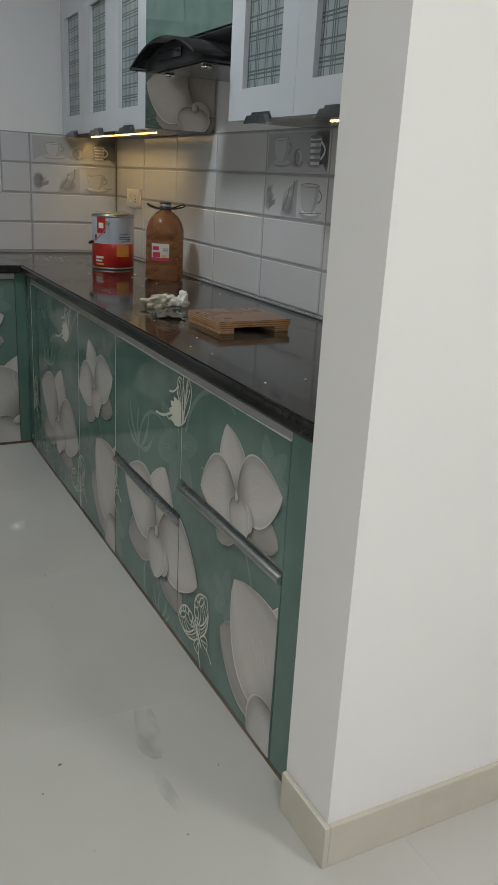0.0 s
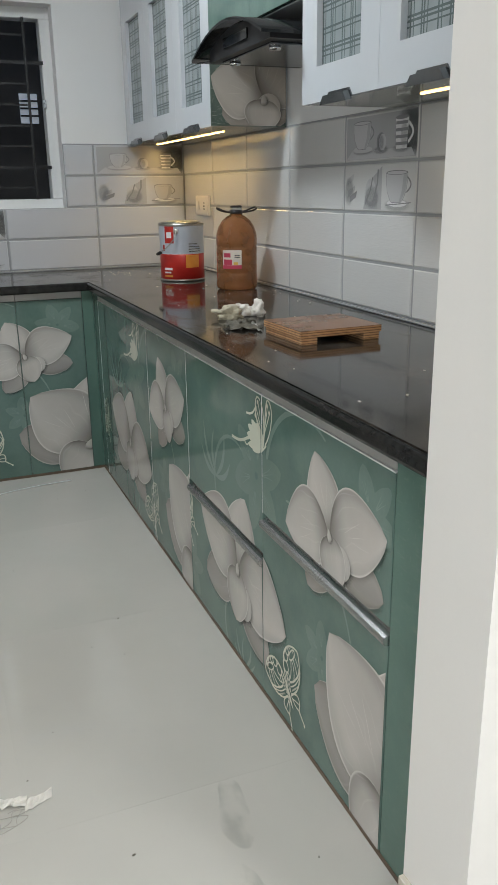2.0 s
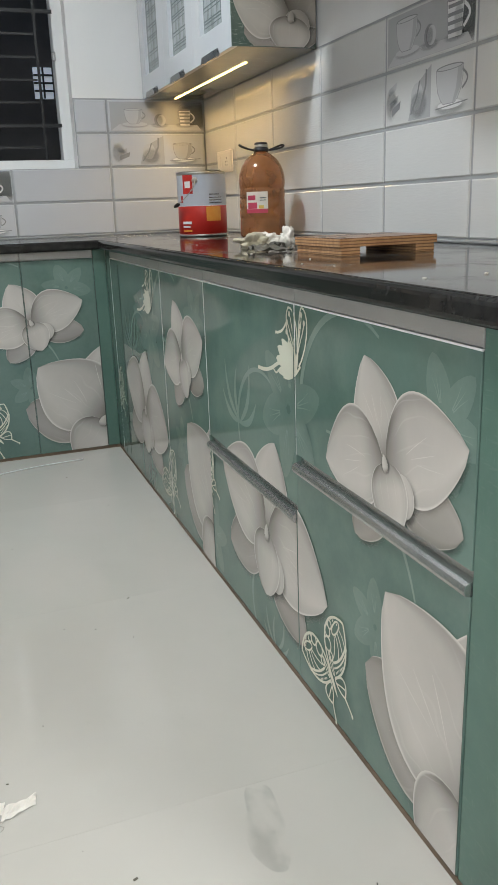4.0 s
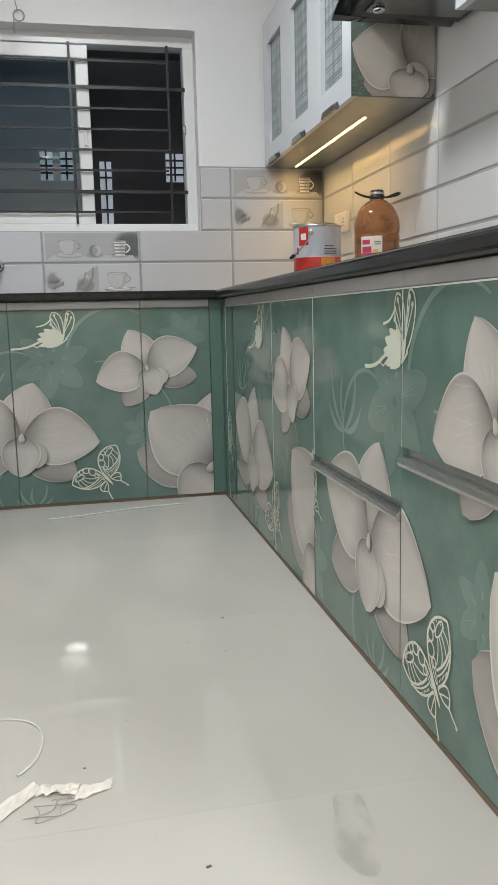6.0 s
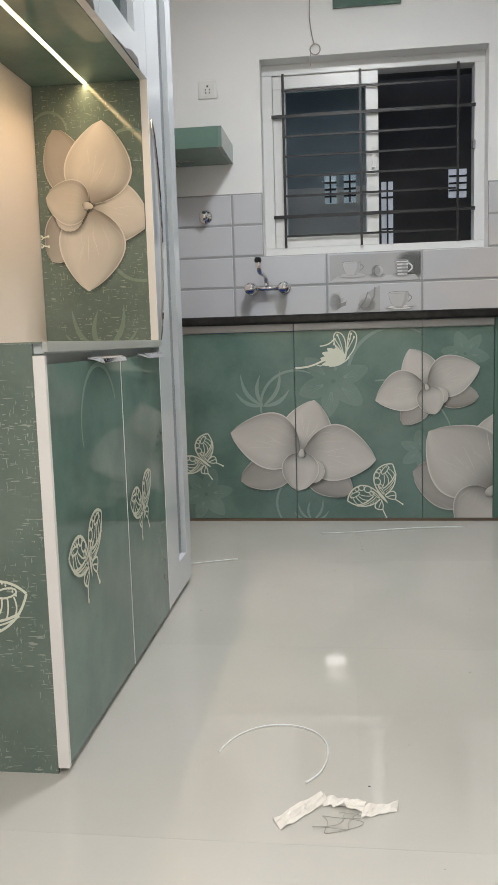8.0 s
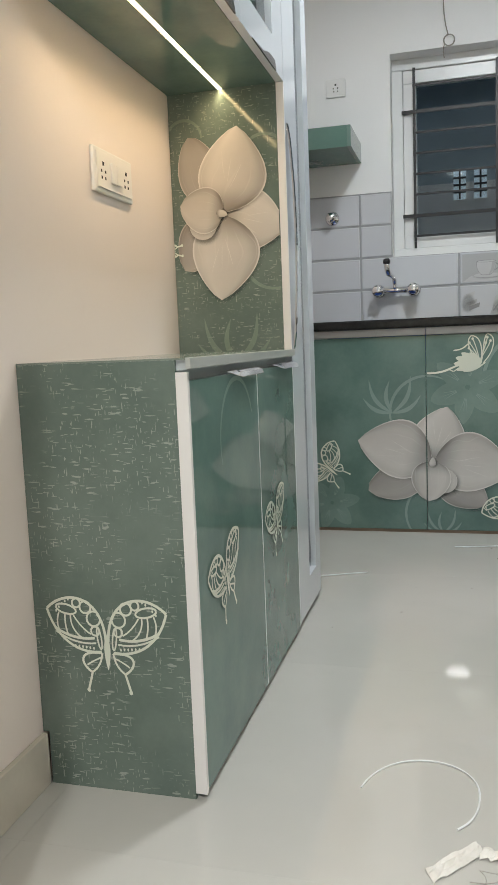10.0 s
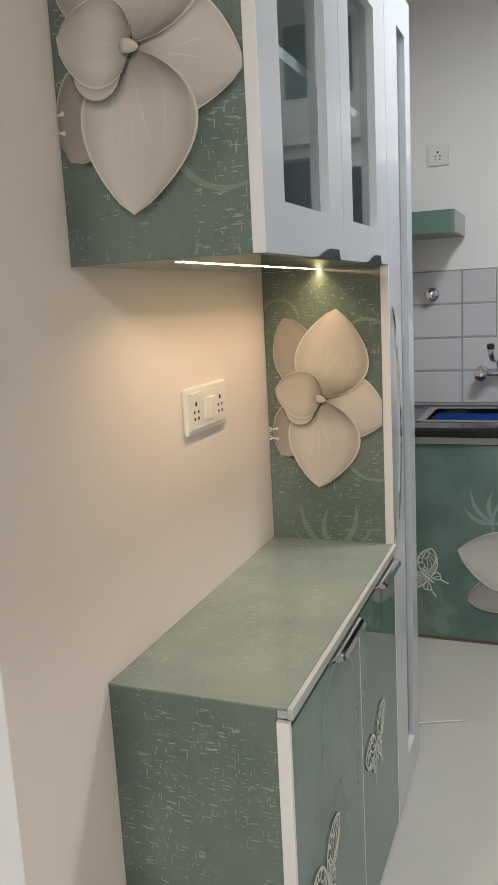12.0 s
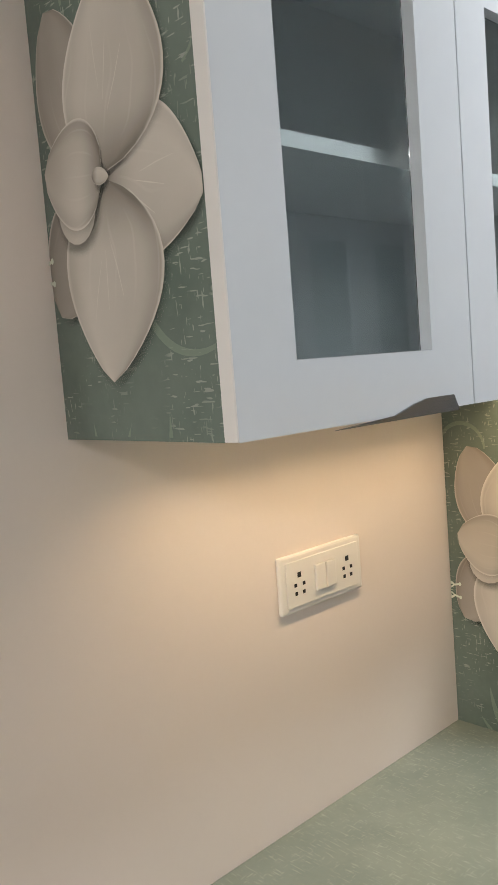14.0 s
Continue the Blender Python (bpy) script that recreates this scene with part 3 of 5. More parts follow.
def ghost_flower(pr, c, size, mat=3, level=2, turn=0.0):
    pr.begin("printed_pale_flower")
    for k in range(6):
        a = radians(turn + 60 * k)
        pr.petal((c[0] + 0.06 * size * math.cos(a), c[1] + 0.06 * size * math.sin(a)), (c[0] + size * math.cos(a), c[1] + size * math.sin(a)), size * (0.50 + 0.08 * (k % 2)), level + 0.3 * k, mat, round_tip=1)
        for d in (-0.22, 0.0, 0.22):
            pr.line([(c[0] + size * f * math.cos(a + d * f), c[1] + size * f * math.sin(a + d * f)) for f in (0.30, 0.5, 0.7)], lambda q: size * 0.018 * (1.1 - q), level + 1.75, 5)


def kitchen_print(s0, k=1.0, lift=0.0, drop=0.0):
    """One repeat of the printed picture of the base units; s0 is the large orchid's place along the run."""
    pr = Print()
    spray(pr, (s0 - 0.16, 0.50), 0.17)
    swirl(pr, (s0 - 0.02, 0.50), 0.15, 200, 60, 0.012)
    swirl(pr, (s0 + 0.40, 0.62), 0.20, 215, 60, 0.014)
    swirl(pr, (s0 + 0.34, 0.30), 0.30, 95, 15, 0.010)
    swirl(pr, (s0 + 0.02, 0.08), 0.13, 100, 250, 0.010)
    spray(pr, (s0 + 0.04, 0.0), 0.11)
    ghost_flower(pr, (s0 + 0.14, 0.60), 0.155, turn=20)
    ghost_flower(pr, (s0 + 0.68, 0.70), 0.10, turn=50)
    ghost_flower(pr, (s0 - 0.42, 0.12), 0.12, turn=10)
    ghost_flower(pr, (s0 + 0.50, 0.30), 0.09, turn=35)
    orchid(pr, (s0, 0.296 - drop), (-0.304, 0.093), (0.316, -0.032), (0.060, 0.227), (-0.016, -0.163), (-0.265, -0.12), (0.211, -0.177), 0.27)
    orchid(pr, (s0 + 0.526 * k, 0.567 + lift), (-0.213, -0.051), (0.214, 0.08), (-0.071, 0.16), (0.033, -0.115), (-0.10, -0.155), (0.21, -0.045), 0.19)
    orchid(pr, (s0 + 0.785 * k, 0.128), (-0.252, 0.255), (0.30, 0.02), (0.05, 0.34), (-0.115, -0.17), (-0.318, 0.085), None, 0.36)
    profile_butterfly(pr, (s0 + 0.184, 0.688))
    butterfly(pr, (s0 + 0.337, 0.108), 0.255, 40, lw=0.0036)
    butterfly(pr, (s0 - 0.421, 0.262), 0.22, 50, lw=0.0036)
    return pr


M_CONTOUR = contour_print("petal_contour")
M_VEIN = surface("pale_vein_print", (0.60, 0.57, 0.535), (0.66, 0.63, 0.59), 0.06)
M_VEIN_W = surface("pale_vein_print_matt", (0.60, 0.55, 0.485), (0.66, 0.61, 0.54), 0.16)
PRINT_MATS = [M_PETAL, M_PETAL_BACK, M_LINE, M_GHOST, M_CONTOUR, M_CURL, M_VEIN]
PRINT_MATS_W = [M_PETAL_W, M_PETAL_WB, M_LINE, M_GHOST_W, M_CONTOUR, M_GHOST_W, M_VEIN_W]

# ---- structure ----
XE, XW, YN = 1.714, -0.418, 5.057      # tile faces east and north, wall face west
FX, FY = 1.068, 4.451                   # fronts of the base units, east and north run


def structure(ob, label, category):
    return tagged(ob, label, category, kind="structure")


def wall_boxes(name, boxes, mat, label):
    bm = bmesh.new()
    for b in boxes:
        xyz_box(bm, *b)
    return structure(link_mesh(name, bm, mat), label, "wall")


WIN = (0.022, 1.09, 1.184, 2.11)
yn = YN + 0.008
wall_north = wall_boxes("wall_north", [(-0.625, WIN[0], yn, yn + 0.2, 0, CEIL), (WIN[1], 1.93, yn, yn + 0.2, 0, CEIL), (WIN[0], WIN[1], yn, yn + 0.2, 0, WIN[2]), (WIN[0], WIN[1], yn, yn + 0.2, WIN[3], CEIL)], M_WALL, "white painted kitchen wall round a window, tiled below")
wall_east = wall_boxes("wall_east", [(XE + 0.008, XE + 0.208, 1.78, yn, 0, CEIL)], M_WALL, "white painted wall with tiled lower part")
wall_west = wall_boxes("wall_west", [(XW - 0.2, XW, 1.97, yn, 0, CEIL)], M_CREAM, "cream painted wall behind the green cabinets")
wall_jamb = wall_boxes("wall_jamb", [(-0.625, -0.26, 1.77, 1.97, 0, CEIL)], M_PIER, "off-white painted wall end at the kitchen entrance")
wall_pier = wall_boxes("wall_pier", [(1.034, 3.6, 1.612, 1.780, 0, CEIL)], M_PIER, "off-white painted wall end beside the worktop")
wall_room_north = wall_boxes("wall_room_north", [(-3.2, XW - 0.2, 2.6, 2.8, 0, CEIL)], M_PIER, "plain off-white wall of the room")
wall_room_west = wall_boxes("wall_room_west", [(-3.4, -3.2, -3.7, 2.8, 0, CEIL)], M_PIER, "plain off-white wall of the room")
wall_room_east = wall_boxes("wall_room_east", [(3.6, 3.8, -3.7, 1.78, 0, CEIL)], M_PIER, "plain off-white wall of the room")
wall_room_south = wall_boxes("wall_room_south", [(-3.2, -1.1, -3.7, -3.5, 0, CEIL), (1.5, 3.6, -3.7, -3.5, 0, CEIL), (-1.1, 1.5, -3.7, -3.5, 0, 0.75), (-1.1, 1.5, -3.7, -3.5, 2.25, CEIL)], M_PIER, "plain off-white wall with a wide window opening")
structure(box_part("ceiling", (-3.4, 3.8, -3.7, 5.3, CEIL, CEIL + 0.15), M_CEIL), "plain white painted ceiling", "ceiling")
floor = structure(box_part("floor", (-3.4, 3.8, -3.7, 5.3, -0.15, -0.0006), M_JOINT), "polished pale grey vitrified tile floor", "floor")

skirt_w = box_part("baseboard_west", (XW, XW + 0.012, 1.971, 2.405, 0, 0.10), M_SKIRT, bevel=0.002)
structure(skirt_w, "beige stone skirting along the cream wall", "skirting")
bm = bmesh.new()
xyz_box(bm, 1.022, 1.034, 1.600, 1.778, 0, 0.102, 0.002)
xyz_box(bm, 1.034, 3.6, 1.600, 1.612, 0, 0.102, 0.002)
structure(link_mesh("baseboard_pier", bm, M_SKIRT), "beige stone skirting round the white wall end", "skirting")

# outside the window: a shaft with its shade put into the wall colours, and the neighbour's wall with two lit windows
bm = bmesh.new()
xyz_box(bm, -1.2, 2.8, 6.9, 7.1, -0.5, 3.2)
# added grey board: imitates the reflection in the left window pane
structure(box_part("pane_reflection_board", (-1.2, 0.62, 6.72, 6.898, 1.801, 3.2), surface("reflection_grey", (0.34, 0.37, 0.37), (0.46, 0.49, 0.49), 0.9)), "grey board added above the pale low wall, for the pane's reflection", "wall")
neighbour = structure(link_mesh("neighbour_wall", bm, surface("shade_dark_plaster", (0.05, 0.05, 0.048), (0.09, 0.085, 0.08), 0.9)), "plastered wall of the shaft outside the window, coloured dark for shade", "wall")
structure(box_part("shaft_parapet", (-1.2, 0.62, 6.70, 6.899, -0.5, 1.80), surface("pale_plaster", (0.74, 0.67, 0.62), (0.82, 0.75, 0.70), 0.9)), "pale low wall in the shaft outside", "wall")
# unseen sides and ground added to close the shaft, their black stands for shade
structure(box_part("shaft_side", (-1.4, -1.2, 5.27, 7.1, -0.5, 3.2), M_DARK), "unseen side wall added to the shaft, coloured black for shade", "wall")
structure(box_part("shaft_side", (2.8, 3.0, 5.27, 7.1, -0.5, 3.2), M_DARK), "unseen side wall added to the shaft, coloured black for shade", "wall")
structure(box_part("shaft_floor", (-1.4, 3.0, 5.27, 7.1, -0.6, -0.5), M_DARK), "unseen ground added to the shaft, coloured black for shade", "ground")
structure(box_part("shaft_beam", (-1.2, 2.8, 6.45, 6.60, 2.44, 2.62), surface("grey_plaster", (0.20, 0.20, 0.20), (0.27, 0.27, 0.26), 0.9)), "grey plastered beam across the shaft outside", "beam")
M_LIT = glow("lit_window", (0.84, 0.91, 1.0), 0.24)
for u0, u1, v0, v1 in ((0.285, 0.365, 1.69, 1.87), (0.415, 0.495, 1.69, 1.87), (0.675, 0.755, 1.42, 1.85), (1.135, 1.255, 1.72, 1.91)):
    far = thing("lit_window", "small bright barred window in the dim wall outside", "window", "lit windows outside", "structure")
    yl = 6.685 if u0 < 0.6 else 6.885
    box_part("pane", (u0, u1, yl, yl + 0.015, v0, v1), M_LIT, far)
    for k in range(1, 4):
        box_part("bar", (u0, u1, yl - 0.013, yl - 0.001, v0 + (v1 - v0) * k / 4 - 0.006, v0 + (v1 - v0) * k / 4 + 0.006), M_BLACK, far)
    box_part("bar", ((u0 + u1) / 2 - 0.006, (u0 + u1) / 2 + 0.006, yl - 0.025, yl - 0.014, v0, v1), M_BLACK, far)

# kitchen window: frame, sliding sashes, panes, black grille
win = thing("window_1", "white sliding window with black iron grille, one sash open", "window", kind="structure")
yf = YN + 0.10


def ring(bm, x0, x1, z0, z1, y0, y1, w, bevel=0.003):
    xyz_box(bm, x0, x1, y0, y1, z0, z0 + w, bevel)
    xyz_box(bm, x0, x1, y0, y1, z1 - w, z1, bevel)
    xyz_box(bm, x0, x0 + w, y0, y1, z0 + w, z1 - w, bevel)
    xyz_box(bm, x1 - w, x1, y0, y1, z0 + w, z1 - w, bevel)


bm = bmesh.new()
ring(bm, WIN[0], WIN[1], WIN[2], WIN[3], yf, yf + 0.09, 0.05)
part("window_frame", bm, M_PVC, win)
sash = None
for x0, x1, y0 in ((WIN[0] + 0.051, 0.587, yf + 0.012), (WIN[0] + 0.051, 0.585, yf + 0.05)):
    bm = bmesh.new()
    ring(bm, x0, x1, WIN[2] + 0.051, WIN[3] - 0.051, y0, y0 + 0.034, 0.060)
    sash = part("sash", bm, M_PVC, win)
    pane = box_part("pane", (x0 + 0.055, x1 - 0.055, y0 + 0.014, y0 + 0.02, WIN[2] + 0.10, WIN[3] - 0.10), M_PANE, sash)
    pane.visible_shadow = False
box_part("latch", (0.553, 0.570, yf - 0.002, yf + 0.0115, 1.60, 1.70), M_PLASTIC_W, win, bevel=0.003)
box_part("lock_plate", (WIN[1] - 0.06, WIN[1] - 0.045, yf - 0.012, yf - 0.001, 1.66, 1.70), M_CHROME, win, bevel=0.002)
grille = thing("window_grille", "black painted iron window grille of thin bars", "grille")
yg = YN + 0.086
for x in (0.126, 0.500, 0.962):
    box_part("upright_bar", (x - 0.006, x + 0.006, yg - 0.003, yg + 0.003, WIN[2] + 0.048, WIN[3] - 0.048), M_BLACK, grille)
for z in (1.865, 1.385):
    box_part("flat_bar", (WIN[0] + 0.045, WIN[1] - 0.045, yg + 0.004, yg + 0.009, z - 0.008, z + 0.008), M_BLACK, grille)
for z in (1.985, 1.77, 1.675, 1.58, 1.485, 1.29):
    box_part("cross_bar", (0.119, 0.954, yg + 0.004, yg + 0.009, z - 0.005, z + 0.005), M_BLACK, grille)

# ---- base units ----
NF = Face((0, FY, 0), (1, 0, 0), (0, -1, 0))
EF = Face((FX, 0, 0), (0, -1, 0), (-1, 0, 0))
prints_n = [(kitchen_print(0.221), -0.40, 1.018)]
prints_e = [(kitchen_print(-2.671, 1.0, 0.033, 0.015), -3.082, -1.90), (kitchen_print(-3.862, 1.03, 0.01), -4.40, -3.082)]


def board(name, face, rect, parent, prints, mat=M_GREEN, thick=0.018, label=""):
    """A printed front board with its picture."""
    u0, u1, v0, v1 = rect
    ob = face_part(name, face, (u0, u1, v0, v1, -thick, 0.0), mat, parent, label, bevel=0.0012)
    for pr, p0, p1 in prints:
        if p0 < u1 - 0.01 and p1 > u0 + 0.01:
            pr.put(face, (u0 + 0.0015, u1 - 0.0015, v0 + 0.0015, v1 - 0.0015), 0.0004, ob, PRINT_MATS)
    return ob


def edge_bands(face, rect, parent):
    """Bright edge strips along a board's top and one side."""
    u0, u1, v0, v1 = rect
    face_part("edge_band", face, (u0 - 0.001, u0 + 0.0018, v0, v1, -0.016, 0.0006), M_PVC, parent)
    face_part("edge_band", face, (u0 + 0.002, u1, v1 - 0.0022, v1 + 0.0008, -0.016, 0.0006), M_PVC, parent)


def grip(name, face, u0, u1, v0, v1, parent):
    """Aluminium grip channel: a hollow lip, rounded outwards."""
    bm = bmesh.new()
    h = v1 - v0
    prof = [(0.0, v0), (0.008, v0 + 0.05 * h), (0.011, v0 + 0.25 * h), (0.009, v0 + 0.48 * h), (0.002, v0 + 0.56 * h), (-0.009, v0 + 0.62 * h), (-0.010, v1), (-0.012, v1), (-0.012, v0)]
    a = [bm.verts.new(face.p(u0, v, w)) for w, v in prof]
    b = [bm.verts.new(face.p(u1, v, w)) for w, v in prof]
    for i in range(len(prof)):
        j = (i + 1) % len(prof)
        bm.faces.new((a[i], b[i], b[j], a[j]))
    bm.faces.new(a[::-1])
    bm.faces.new(b)
    bmesh.ops.recalc_face_normals(bm, faces=bm.faces)
    return part(name, bm, M_ALU, parent, "brushed aluminium grip channel")


G = 0.0008
TOP, BAND = 0.813, 0.8455
for y0, y1, grip_z in ((1.915, 2.496, 0.496), (2.496, 3.082, 0.386)):
    unit = thing("drawer_unit", "green glossy drawer unit printed with orchids, aluminium grips", "drawer unit", "base units under the worktop")
    face_part("body", EF, (-y1 + 0.004, -y0 - 0.004, 0.005, BAND, -0.62, -0.022), M_CARCASS, unit)
    edge_bands(EF, (-y1 + G, -y0 - G, grip_z + 0.020, TOP), board("drawer_front", EF, (-y1 + G, -y0 - G, grip_z + 0.020, TOP), unit, prints_e))
    board("drawer_front", EF, (-y1 + G, -y0 - G, 0.012, grip_z - 0.018), unit, prints_e)
    grip("grip", EF, -y1 + G, -y0 - G, grip_z - 0.0175, grip_z + 0.0195, unit)
    face_part("top_rail", EF, (-y1 + G, -y0 - G, TOP + 0.002, BAND, -0.02, -0.001), M_RAIL, unit, "matt aluminium top rail", bevel=0.0015)
for y0, y1 in ((3.082, 3.54), (3.54, 4.346)):
    unit = thing("base_cabinet", "green glossy base cabinet printed with white orchids", "cabinet", "base units under the worktop")
    face_part("body", EF, (-y1 + 0.004, -y0 - 0.004, 0.005, BAND, -0.62, -0.022), M_CARCASS, unit)
    edge_bands(EF, (-y1 + G, -y0 - G, 0.012, TOP), board("door", EF, (-y1 + G, -y0 - G, 0.012, TOP), unit, prints_e))
    face_part("top_rail", EF, (-y1 + G, -y0 - G, TOP + 0.002, BAND, -0.02, -0.001), M_RAIL, unit, "matt aluminium top rail", bevel=0.0015)
for x0, x1 in ((-0.34, 0.198), (0.198, 0.728), (0.728, 1.018)):
    unit = thing("base_cabinet", "green glossy base cabinet printed with white orchids", "cabinet", "base units under the worktop")
    face_part("body", NF, (x0 + 0.004, x1 - 0.004, 0.005, 0.60, -0.60, -0.022), M_CARCASS, unit)
    board("door", NF, (x0 + G, x1 - G, 0.012, TOP), unit, prints_n)
    face_part("top_rail", NF, (x0 + G, x1 - G, TOP + 0.002, BAND, -0.02, -0.001), M_RAIL, unit, "matt aluminium top rail", bevel=0.0015)
filler = thing("corner_filler", "plain green corner filler between the two cabinet runs", "filler panel", kind="structure")
face_part("filler_panel", NF, (1.0195, 1.0705, 0.012, BAND, -0.018, -0.003), M_SOFT, filler, bevel=0.001)
face_part("filler_panel", EF, (-FY - 0.0025, -4.3475, 0.012, BAND, -0.018, -0.003), M_SOFT, filler, bevel=0.001)
face_part("filler_panel", NF, (XW + 0.002, -0.3415, 0.012, BAND, -0.018, -0.003), M_SOFT, filler, bevel=0.001)
end_panel = face_part("end_panel", EF, (-1.9135, -1.781, 0.006, BAND, -0.62, -0.001), M_SOFT, bevel=0.001)
tagged(end_panel, "plain green end panel between drawers and wall end", "panel", kind="structure")
bm = bmesh.new()
xyz_box(bm, XW + 0.002, FX - 0.001, FY - 0.001, FY + 0.02, 0.0, 0.011)
xyz_box(bm, FX - 0.001, FX + 0.02, 1.782, FY - 0.001, 0.0, 0.011)
structure(link_mesh("trim", bm, M_BROWN), "thin brown edge where fronts meet the floor", "trim")

# worktop with a cut-out for the sink
SINK = (-0.24, 0.27, 4.60, 4.95)
z0, z1 = 0.8468, 0.882
bm = bmesh.new()
gx, gy = (XW + 0.001, SINK[0], SINK[1], FX - 0.012, XE - 0.001), (1.782, FY - 0.012, SINK[2], SINK[3], YN - 0.001)
cells = {(i, k) for i in range(4) for k in range(4) if (k > 0 or i == 3) and (i, k) != (1, 2)}
gv = {(i, k, s): bm.verts.new((gx[i], gy[k], z)) for i in range(5) for k in range(5) for s, z in ((0, z0), (1, z1))}
for i, k in sorted(cells):
    q = ((i, k), (i + 1, k), (i + 1, k + 1), (i, k + 1))
    bm.faces.new([gv[(*c, 1)] for c in q])
    bm.faces.new([gv[(*c, 0)] for c in q[::-1]])
    for (a, b), near in ((q[0:2], (i, k - 1)), (q[1:3], (i + 1, k)), (q[2:4], (i, k + 1)), ((q[3], q[0]), (i - 1, k))):
        if near not in cells:
            bm.faces.new((gv[(*a, 0)], gv[(*b, 0)], gv[(*b, 1)], gv[(*a, 1)]))
for v in [v for v in bm.verts if not v.link_faces]:
    bm.verts.remove(v)
worktop = tagged(link_mesh("worktop", bm, M_GRANITE), "black polished granite worktop, dusty and smeared", "worktop")
bm = bmesh.new()
xyz_box(bm, FX - 0.030, FX - 0.0115, 1.782, FY - 0.03, z0 - 0.001, z1 + 0.0004, 0.010, 3)
xyz_box(bm, XW + 0.001, FX - 0.0115, FY - 0.03, FY - 0.0115, z0 - 0.001, z1 + 0.0004, 0.010, 3)
part("rounded_edge", bm, surface("polished_black_edge", (0.010, 0.010, 0.010), (0.028, 0.027, 0.026), 0.14, scale=40, spec=0.25), worktop)
bm = bmesh.new()
xyz_box(bm, XE - 0.012, XE - 0.0005, 1.782, YN - 0.012, z1 + 0.0005, z1 + 0.008, 0.003)
xyz_box(bm, XW + 0.001, XE - 0.001, YN - 0.012, YN - 0.0005, z1 + 0.0005, z1 + 0.008, 0.003)
structure(link_mesh("trim", bm, M_GROUT), "pale sealant line between worktop and tiles", "trim")

sink = thing("kitchen_sink", "steel sink with blue protective film, set in granite", "sink")
bm = bmesh.new()
t = 0.022
xyz_box(bm, SINK[0] - t, SINK[1] + t, SINK[2] - t, SINK[2] + 0.012, z1 + 0.0003, z1 + 0.004, 0.001)
xyz_box(bm, SINK[0] - t, SINK[1] + t, SINK[3] - 0.012, SINK[3] + t, z1 + 0.0003, z1 + 0.004, 0.001)
xyz_box(bm, SINK[0] - t, SINK[0] + 0.012, SINK[2] + 0.012, SINK[3] - 0.012, z1 + 0.0003, z1 + 0.004, 0.001)
xyz_box(bm, SINK[1] - 0.012, SINK[1] + t, SINK[2] + 0.012, SINK[3] - 0.012, z1 + 0.0003, z1 + 0.004, 0.001)
part("rim", bm, M_STEEL, sink)
bm = bmesh.new()
xs, ys = (SINK[0] + 0.012, SINK[1] - 0.012), (SINK[2] + 0.012, SINK[3] - 0.012)
xyz_box(bm, xs[0], xs[1], ys[0], ys[0] + 0.003, 0.66, 0.862)
xyz_box(bm, xs[0], xs[1], ys[1] - 0.003, ys[1], 0.66, 0.862)
xyz_box(bm, xs[0], xs[0] + 0.003, ys[0] + 0.003, ys[1] - 0.003, 0.66, 0.862)
xyz_box(bm, xs[1] - 0.003, xs[1], ys[0] + 0.003, ys[1] - 0.003, 0.66, 0.862)
xyz_box(bm, xs[0], xs[1], ys[0], ys[1], 0.656, 0.66)
part("basin", bm, M_BLUE, sink, "blue film covered basin")

# ---- east wall units, hood and the unit above it ----
UX, UB, UT = 1.414, 1.489, 2.14
UF = Face((UX, 0, 0), (0, -1, 0), (-1, 0, 0))


def pull(face, u0, u1, v, parent, mat=M_HANDLE, depth=0.022, lean=False):
    """Edge pull under a door: a lip with sloping ends and rolled front."""
    bm = bmesh.new()
    e = 0.018
    prof = [(u0, v - 0.004), (u0 + e, v + 0.018), (u1 - e, v + 0.018), (u1, v - 0.004)]
    if lean:
        ln = u1 - u0
        prof = [(u0, v - 0.004), (u0 + 0.45 * ln, v + 0.002), (u0 + 0.60 * ln, v + 0.012), (u0 + 0.72 * ln, v + 0.017), (u1 - 0.012, v + 0.017), (u1, v - 0.004)]
    n = len(prof)
    for w0, w1, dv in (((0.0012, 0.0045, 0.0),) if lean else ((0.0015, 0.005, 0.0), (0.005, depth, -0.006))):
        a = [bm.verts.new(face.p(u, vv + dv * (w0 > 0.004), w0)) for u, vv in prof]
        b = [bm.verts.new(face.p(u, vv + dv - 0.004 * (w1 > 0.006), w1)) for u, vv in prof]
        for i in range(n):
            bm.faces.new((a[i], a[(i + 1) % n], b[(i + 1) % n], b[i]))
        bm.faces.new(a[::-1])
        bm.faces.new(b)
    bmesh.ops.recalc_face_normals(bm, faces=bm.faces)
    return part("handle", bm, mat, parent, "dark metal edge pull")


def glazed_door(face, u0, u1, v0, v1, g, parent, pane_mat, handle=None, thick=0.02, mat=M_WHITE):
    """A framed door; g is the pane's rectangle."""
    bm = bmesh.new()
    gu0, gu1, gv0, gv1 = g
    for b in ((u0, gu0, v0, v1), (gu1, u1, v0, v1), (gu0, gu1, v0, gv0), (gu0, gu1, gv1, v1)):
        add_box(bm, face, *b, -thick, 0.0)
    bmesh.ops.remove_doubles(bm, verts=bm.verts, dist=0.00005)
    door = part("door", bm, mat, parent)
    p = face_part("pane", face, (gu0 + 0.0005, gu1 - 0.0005, gv0 + 0.0005, gv1 - 0.0005, -0.0195, -0.0165), pane_mat, door)
    p.visible_shadow = False
    if handle:
        pull(face, handle[0], handle[1], v0, door, depth=0.014 if len(handle) > 2 else 0.022, lean=len(handle) > 2)
    return door


